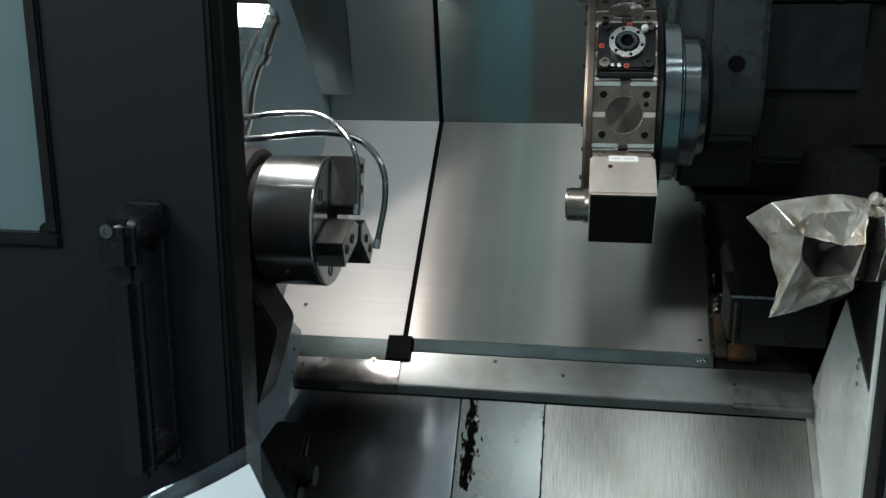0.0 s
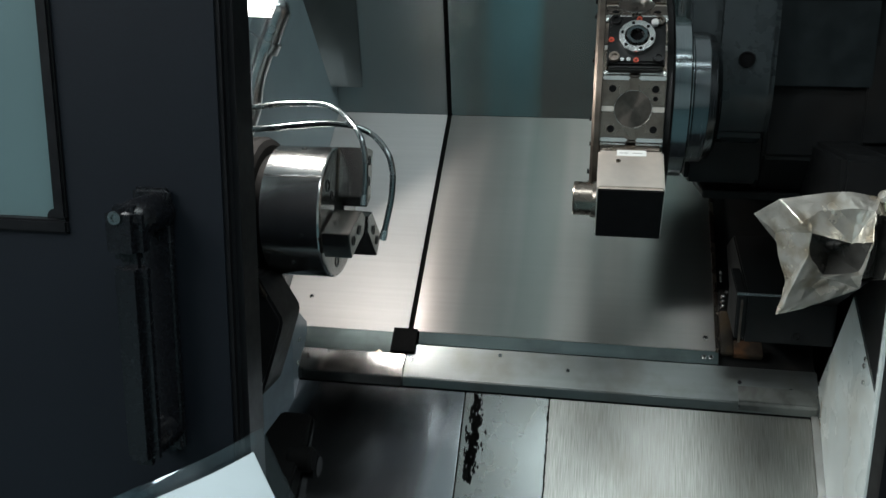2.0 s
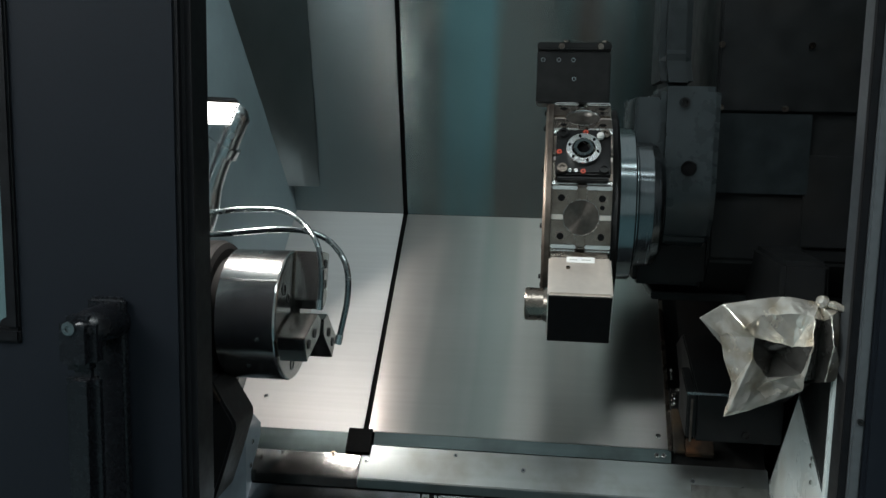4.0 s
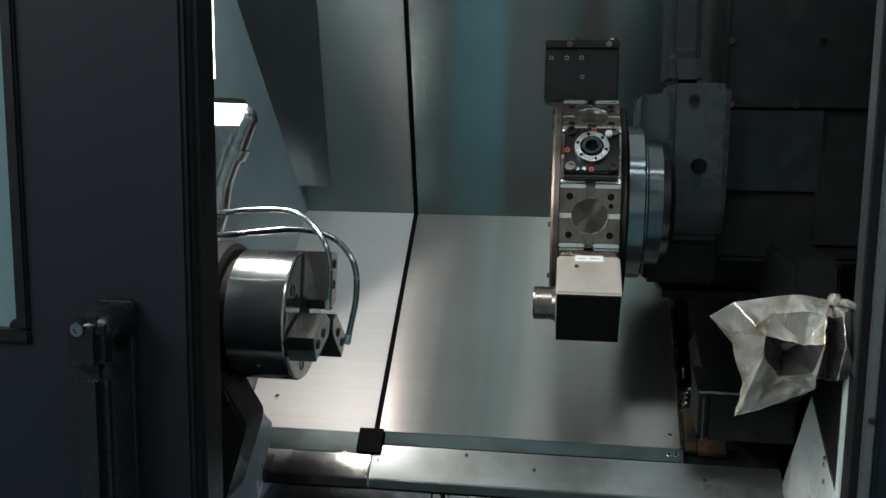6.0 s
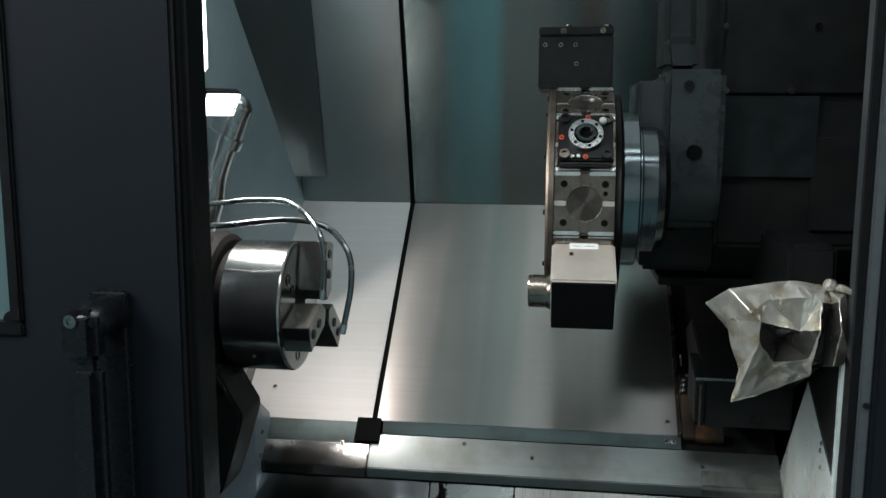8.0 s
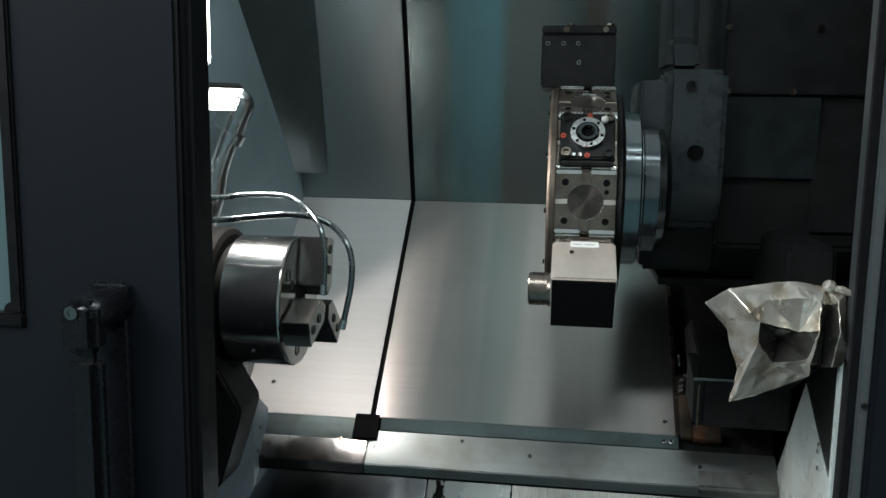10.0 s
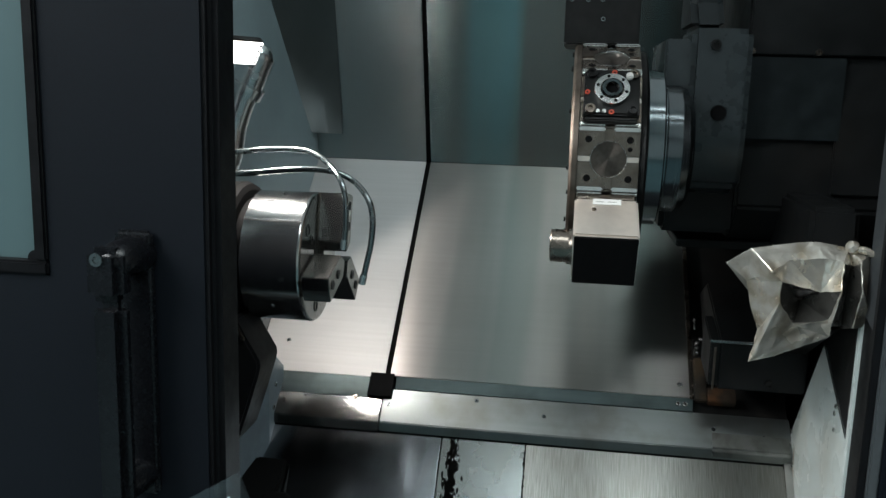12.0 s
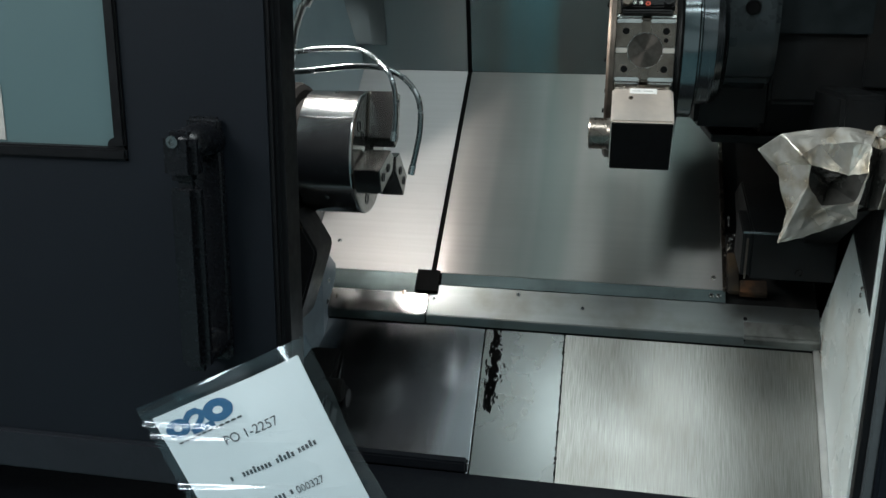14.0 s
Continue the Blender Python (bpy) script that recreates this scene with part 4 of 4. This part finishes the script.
part("knot", put(knot, pose(0.818, -0.012, 1.151, 20, 35, 30)), FOIL, cover, "small lumpy knot", smooth=True)
part("tail", sweep([(0.820, -0.012, 1.149), (0.832, -0.02, 1.149), (0.846, -0.022, 1.144), (0.856, -0.02, 1.146)], 0.004, 8, 6, [0.004, 0.006, 0.005, 0.002]), FOIL, cover, smooth=True)

# ---- jamb beside the door opening ----
jamb = thing("door_jamb", "grey painted door jamb with black seal", "jamb", kind="structure")
part("jamb_face", box(0.7655, 0.7790, -0.300, -0.285, 0.448, 1.80, 0.002), COLUMN, jamb)
part("jamb_seal", box(0.7560, 0.7650, -0.296, -0.285, 0.448, 1.80, 0.001), SEAL, jamb)
part("outer_panel", box(0.7795, 1.25, -0.308, -0.285, 0.05, 1.98, 0.004), DOOR, jamb)
part("inner_return", box(0.820, 0.850, -0.284, -0.12, 0.448, 1.95, 0.002), SEAL, jamb)
part("flange_strip", box(0.842, 0.8518, 0.016, 0.030, 0.46, 1.06, 0.001), WALL_STEEL, jamb, "pale folded edge of the side wall")
part("dark_return", box(0.846, 0.8515, -0.119, 0.0155, 0.448, 1.045, 0.0), SEAL, jamb)
part("grey_return", prism([(-0.119, 1.010), (0.0155, 1.050), (0.0155, 1.95), (-0.119, 1.95)], 0.844, 0.8518), COLUMN, jamb, "grey painted inner panel")
for z in (1.068, 0.62):
    part("jamb_screw", put(hexa(0.004, 0.002), aim((0.7735, -0.3002, z), (0, -1, 0))), BLACKENED, jamb)

# ---- the sliding door ----
door = thing("sliding_door", "open charcoal sliding machine door with window and handle", "door")
DT, DB = 1.93, 0.668


def door_panel():
    """The door's skin: a plate with a window opening through it."""
    bm = box(-0.276, -0.062, -0.305, -0.255, DB, DT, 0.0)
    for b in ((-1.05, -0.276, -0.305, -0.255, DB, 1.112), (-1.05, -0.276, -0.305, -0.255, 1.80, DT)):
        add(bm, box(*b, 0.0))
    bmesh.ops.remove_doubles(bm, verts=bm.verts, dist=0.0001)
    return bm


part("panel", door_panel(), DOOR, door)
part("edge_seal", box(-0.078, -0.044, -0.302, -0.228, DB, DT, 0.012, 5), SEAL, door, "black rounded rubber edge", smooth=True)
part("bottom_rail", box(-1.05, -0.0445, -0.312, -0.25, 0.60, 0.6675, 0.004), SILL, door)
win = part("window_gasket", box(-1.05, -0.276, -0.311, -0.262, 1.1125, 1.131, 0.003), SEAL, door, "black window gasket")
part("gasket_side", box(-0.2945, -0.2765, -0.311, -0.262, 1.1315, 1.80, 0.003), SEAL, win)
part("gasket_corner", put(disc(0.012, 0.04, 20), aim((-0.297, -0.262, 1.1325), (0, -1, 0))), SEAL, win)
pane = part("pane", box(-1.05, -0.295, -0.296, -0.290, 1.1315, 1.80, 0), PANE, door, "hazy teal-grey window pane")
part("pane_label", box(-0.56, -0.476, -0.2975, -0.2963, 1.135, 1.215, 0), FADED, pane, "small faded sticker")
grip = part("handle", box(-0.181, -0.138, -0.376, -0.346, 0.822, 1.098, 0.011, 4), HANDLE, door, "black upright pull handle", smooth=True)
part("base_plate", box(-0.178, -0.127, -0.319, -0.3055, 0.822, 1.180, 0.005, 3), HANDLE, grip, smooth=True)
part("cap", box(-0.186, -0.138, -0.379, -0.343, 1.099, 1.166, 0.010, 4), HANDLE, grip, "glossy black handle cap", smooth=True)
part("cap_screw", put(hexa(0.0085, 0.003), aim((-0.167, -0.3785, 1.153), (0, -1, 0))), TUBE, grip, "bright handle screw")
part("arm", sweep([(-0.148, -0.3055, 1.146), (-0.150, -0.325, 1.150), (-0.155, -0.346, 1.148), (-0.158, -0.350, 1.144)], 0.024, 20, 6), HANDLE, grip, smooth=True)
part("arm", sweep([(-0.150, -0.3055, 0.852), (-0.153, -0.325, 0.850), (-0.158, -0.344, 0.848), (-0.160, -0.350, 0.848)], 0.022, 20, 6), HANDLE, grip, smooth=True)

# ---- paper in a clear pouch hanging at the door ----
POUCH = pose(-0.179, -0.462, 0.791, 0, -27.3, 0)


def bent(x, z, d):
    """A point of the sheet in the x-z plane, d in front of it; the far upper corner curls back and the far side rolls away."""
    c, r = max(0.0, (x / 0.225 + (z + 0.28) / 0.28) - 1.1), max(0.0, x - 0.13)
    return Vector((x - 0.016 * c * c - 1.1 * r * r, 0.045 * c * c + 2.2 * r * r - d + 0.004 * math.sin(x * 30) * (-z), z - 0.012 * c * c))


def curled(x0, x1, z0, z1, lift, thick, nx=26, nz=26):
    """A thin sheet laid along the bend."""
    def at(x, z, d):
        return bent(x, z, lift + d)
    bm = bmesh.new()
    grids = []
    for d in (0.0, thick):
        grids.append([[bm.verts.new(at(x0 + (x1 - x0) * i / nx, z0 + (z1 - z0) * j / nz, d)) for j in range(nz + 1)] for i in range(nx + 1)])
    for g in grids:
        for i in range(nx):
            for j in range(nz):
                bm.faces.new((g[i][j], g[i + 1][j], g[i + 1][j + 1], g[i][j + 1]))
    a, b = grids
    rim = [(i, 0) for i in range(nx)] + [(nx, j) for j in range(nz)] + [(i, nz) for i in range(nx, 0, -1)] + [(0, j) for j in range(nz, 0, -1)]
    for p, q in zip(rim, rim[1:] + rim[:1]):
        bm.faces.new((a[p[0]][p[1]], a[q[0]][q[1]], b[q[0]][q[1]], b[p[0]][p[1]]))
    bmesh.ops.recalc_face_normals(bm, faces=bm.faces)
    return bm


pouch = thing("document_pouch", "white printed sheet in a clear plastic pouch on the door", "document", POUCH)
part("sheet", curled(0.0, 0.228, -0.29, 0.0, 0.0, 0.0006), PAPER, pouch, "white printed paper sheet", smooth=True)


def clear_film(gloss):
    """Clear plastic: see-through, with a thin mirror gloss."""
    m, nodes, links, bsdf = material("clear_pouch_film")
    bsdf.inputs["Base Color"].default_value = (0.9, 0.95, 1.0, 1)
    bsdf.inputs["Metallic"].default_value, bsdf.inputs["Roughness"].default_value = 1.0, 0.06
    clear = nodes.new("ShaderNodeBsdfTransparent")
    clear.inputs[0].default_value = (0.95, 0.98, 0.99, 1)
    mix = nodes.new("ShaderNodeMixShader")
    mix.inputs[0].default_value = gloss
    links.new(clear.outputs[0], mix.inputs[1])
    links.new(bsdf.outputs[0], mix.inputs[2])
    links.new(mix.outputs[0], nodes["Material Output"].inputs[0])
    return m


FILM = clear_film(0.055)
wrinkled = curled(-0.012, 0.252, -0.33, 0.022, 0.004, 0.0003, 90, 220)
for v in wrinkled.verts:
    x, z = v.co.x, v.co.z
    for z0, tilt, reach, high, wide in ((-0.008, -0.46, 0.13, 0.0058, 0.0036), (-0.027, -0.45, 0.12, 0.0056, 0.0034), (-0.106, -0.40, 0.13, 0.0070, 0.0042), (0.012, 0.02, 0.22, 0.003, 0.004)):
        d = (z - z0 - tilt * x) / wide
        v.co.y -= high * math.exp(-d * d) * math.exp(-(x / reach) ** 2)
    e = math.hypot((x - 0.235) / 0.03, (z + 0.15) / 0.045)
    v.co.y -= 0.010 * math.exp(-e * e)
    v.co.y += 0.0015 * noise.noise(Vector((x * 22, z * 22, 4)))
film = part("film", wrinkled, FILM, pouch, "clear glossy plastic film", smooth=True)
film.visible_shadow = False
edge = part("pouch_top", curled(0.05, 0.240, 0.008, 0.022, 0.0062, 0.0004, 20, 4), clear_film(0.06), pouch, "folded shiny pouch edge", smooth=True)
edge.visible_shadow = False


def lettering(text, size, x, z, mat, parent):
    data = bpy.data.curves.new("print", "FONT")
    data.body, data.size, data.extrude = text, size, 0.0001
    ob = bpy.data.objects.new("print", data)
    scene.collection.objects.link(ob)
    bpy.context.view_layer.update()
    me = bpy.data.meshes.new_from_object(ob.evaluated_get(bpy.context.evaluated_depsgraph_get()))
    bpy.data.objects.remove(ob)
    me.transform(pose(x, -0.0011, z, 90, 0, 0))
    for v in me.vertices:
        v.co = bent(v.co.x, v.co.z, -v.co.y)
    me.materials.clear()
    me.materials.append(mat)
    done = new("print", me)
    done.parent = parent
    return done


def printed(name, bm, mat, label=""):
    """Ink that lies on the bent sheet."""
    for v in bm.verts:
        v.co = bent(v.co.x, v.co.z, -v.co.y)
    return part(name, bm, mat, pouch, label)


lettering("PO 1-2257", 0.0190, 0.080, -0.0727, INK, pouch)
lettering("000327", 0.0145, 0.1405, -0.170, INK, pouch)
for x0, x1, z in ((0.060, 0.066, -0.122), (0.080, 0.128, -0.122), (0.135, 0.164, -0.121), (0.170, 0.202, -0.120), (0.106, 0.127, -0.172), (0.131, 0.136, -0.168)):
    w = x0
    while w < x1 - 0.003:
        printed("print_bar", box(w, w + 0.0036, -0.0012, -0.0009, z, z + random.choice((0.0065, 0.0065, 0.0095)), 0), INK)
        w += 0.0060
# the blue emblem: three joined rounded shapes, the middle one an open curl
for x, z, r in ((0.028, -0.026, 0.0190), (0.094, -0.023, 0.0225)):
    printed("emblem", put(ring(r, r * 0.34, 0.0003, 40), pose(x, -0.0009, z, 90, 0, 0) @ Matrix.Diagonal((1.0, 0.70, 1, 1))), BLUE, "blue printed emblem")
curl = [(0.046, -0.018), (0.054, -0.0125), (0.064, -0.0125), (0.071, -0.018), (0.066, -0.026), (0.055, -0.033), (0.047, -0.038), (0.062, -0.038), (0.079, -0.037)]
stroke = bmesh.new()
for (xa, za), (xb, zb) in zip(curl, curl[1:]):
    way = Vector((xb - xa, 0, zb - za)).normalized() * 0.002
    wide = Vector((-way.z, 0, way.x)) * 2.1
    p, q = Vector((xa, -0.0012, za)) - way, Vector((xb, -0.0012, zb)) + way
    stroke.faces.new([stroke.verts.new(v) for v in (p + wide, p - wide, q - wide, q + wide)])
printed("emblem", stroke, BLUE, "blue printed emblem")
for i in range(11):
    printed("print_bar", box(0.018 + 0.0096 * i, 0.0250 + 0.0096 * i, -0.0012, -0.0009, -0.0475 + 0.0003 * i, -0.0448 + 0.0003 * i, 0), INK)

# ---- screws and small marks ----
def screws(name, label, places, normal, r, mat, depth=0.003):
    for k, p in enumerate(places):
        s = thing(name, label, "screw", aim(p, normal, 0.7 * k), group=label)
        part("head", put(disc(r, depth, 18, depth * 0.3), pose(0, 0, 0)), mat, s, smooth=True)
        part("socket", put(disc(r * 0.45, 0.0006, 6), pose(0, 0, depth)), DARK_GAP, s)


LN = Vector((0, -1, 1)).normalized()


def on_ledge(x, z):
    return (x, 0.345 + (z - 0.683), z + 0.0003)


screws("ledge_screw", "small zinc screw in the steel ledge", [on_ledge(x, z) for x, z in ((-0.141, 0.7165), (0.041, 0.7115), (0.367, 0.7115), (0.704, 0.7125), (0.226, 0.728), (0.80, 0.705))], LN, 0.0042, TUBE)
screws("clip_screw", "dark cap screw in a clip on the ledge", [on_ledge(-0.031, 0.7185)], LN, 0.0055, DULL, 0.006)
screws("sheet_screw", "bright screw at the way cover edge", [(0.640, *on_sheet(0.028, 0.0005)), (0.636, 0.4085, 0.748), (0.650, 0.4085, 0.748)], SHEET_N, 0.0052, SCREW, 0.005)
screws("guard_screw", "small screw in the headstock guard sheet", [(-0.205, *on_sheet(0.07, 0.0005))], SHEET_N, 0.005, SCREW)
screws("panel_screw", "small bright screw in the slanting panel", [(-0.1982, 0.352, 0.745), (-0.1984, 0.338, 0.699)], (1, -0.03, 0), 0.0055, SCREW)
# bright discs for screw heads and also for glints on wet spots
screws("wall_screw_glint", "bright disc for screw heads and wet glints on the side wall", [(0.8515, 0.114, 0.828), (0.8515, 0.117, 0.868), (0.8515, 0.120, 0.855), (0.8515, 0.335, 0.667), (0.8515, 0.362, 0.70), (0.8515, 0.365, 0.725), (0.8515, 0.04, 0.83), (0.8515, 0.036, 0.86)], (-1, 0, 0), 0.0045, SCREW)

PD = Vector((PA[0] - PB[0], PA[1] - PB[1])).normalized()


def on_plate(x, s, lift=0.0005):
    return Vector((x, PB[0] + PD.x * s - PD.y * lift, PB[1] + PD.y * s + PD.x * lift))


def smear(name, x, s0, s1, half, seed, label, density=1.0, chip=0.0045):
    """A ragged band of sealant on the plate: many small flat crumbs of uneven outline, thick in the middle of the band."""
    rng = random.Random(seed)
    bm = bmesh.new()
    count = int((s1 - s0) * half * 2 / (chip * chip) * density)
    for _ in range(count):
        s = rng.uniform(s0, s1)
        edge = 0.55 + 0.45 * noise.noise(Vector((s * 40, seed, 0)))
        off = rng.gauss(0, 0.45) * half * edge
        if noise.noise(Vector((s * 55, off * 160, seed))) < -0.12:
            continue
        r, n = chip * rng.uniform(0.35, 1.1), rng.randint(5, 7)
        turn, long = rng.uniform(0, 6.28), rng.uniform(1.0, 2.4)
        rim, top = [], []
        for k in range(n):
            a, w = turn + 6.283 * k / n, r * rng.uniform(0.6, 1.0)
            dx, ds = 0.6 * w * math.cos(a), w * long * math.sin(a)
            rim.append(bm.verts.new(on_plate(x + off + dx, s + ds, 0.0002)))
            top.append(bm.verts.new(on_plate(x + off + dx * 0.8, s + ds * 0.8, 0.0009)))
        bm.faces.new(top)
        for k in range(n):
            bm.faces.new((rim[k], rim[(k + 1) % n], top[(k + 1) % n], top[k]))
    bmesh.ops.recalc_face_normals(bm, faces=bm.faces)
    ob = part(name, bm, GRIME)
    return tagged(ob, label, "sealant", kind="stuff")


LENGTH = math.hypot(PA[0] - PB[0], PA[1] - PB[1])
smear("sealant_smear", 0.187, LENGTH - 0.215, LENGTH - 0.03, 0.025, 5, "ragged black sealant smear on the chip plate", 2.2)
smear("sealant_smear", 0.181, LENGTH - 0.205, LENGTH - 0.13, 0.016, 8, "ragged black sealant smear on the chip plate", 0.7)
smear("joint_grime", 0.3333, 0.0, LENGTH - 0.01, 0.0035, 11, "black grime along the joint of the chip plates", 1.6, 0.003)
smear("joint_grime", 0.1608, 0.0, LENGTH - 0.01, 0.0018, 13, "black grime along the joint of the chip plates", 1.6, 0.002)

def drip(y, z0, z1, wide, seed):
    """A dried brown run-off line on the side wall."""
    rng = random.Random(seed)
    bm = bmesh.new()
    rows, n = [], 14
    for i in range(n + 1):
        k = i / n
        w = wide * (0.4 + 0.6 * rng.random()) * (1 - k * 0.6)
        yy = y - 0.012 * k + rng.uniform(-0.0008, 0.0008)
        z = z0 + (z1 - z0) * k
        rows.append([bm.verts.new(v) for v in ((0.8519, yy - w, z), (0.8512, yy, z), (0.8519, yy + w, z))])
    for a, e in zip(rows, rows[1:]):
        for k in range(2):
            bm.faces.new((a[k], a[k + 1], e[k + 1], e[k]))
    ob = part("rust_drip", bm, DRIP)
    return tagged(ob, "dried brown run-off line on the side wall", "stain", kind="stuff")


DRIP = surface("dried_rust_drip", (0.20, 0.155, 0.10), 0.4, 0.0, fine=90, coarse=40, vary=0.4, stain=0.5)
for y, z0, z1, wide, seed in ((0.342, 0.70, 0.60, 0.004, 1), (0.331, 0.66, 0.57, 0.0028, 2)):
    drip(y, z0, z1, wide, seed)
smear("corner_grime", 0.843, LENGTH - 0.085, LENGTH - 0.002, 0.008, 17, "black oily grime in the plate corner", 1.4)
smear("corner_grime", 0.815, LENGTH - 0.020, LENGTH - 0.002, 0.030, 19, "black oily grime in the plate corner", 0.8)

# ---- the hall ----
hall = thing("hall", "plain workshop hall round the machine", "hall", kind="structure")
part("hall_floor", box(-5, 5, -6, 3, -0.1, 0.0, 0), FLOOR, hall)
part("hall_ceiling", box(-5, 5, -6, 3, 4.0, 4.1, 0), HALL, hall)
for b in ((-5.1, -5, -6, 3), (5, 5.1, -6, 3), (-5, 5, -6.1, -6), (-5, 5, 3, 3.1)):
    part("hall_wall", box(*b, 0, 4, 0), HALL, hall)
cabinet = thing("machine_cabin", "charcoal outer casing of the lathe", "casing", kind="structure")
part("rear_casing", box(-1.0, 1.25, 1.0, 1.03, 0.05, 1.98, 0), DOOR, cabinet)
part("left_casing", box(-1.08, -1.055, -0.25, 1.0, 0.05, 1.98, 0), DOOR, cabinet)
part("right_casing", box(1.2505, 1.28, -0.3, 1.0, 0.05, 1.98, 0), DOOR, cabinet)
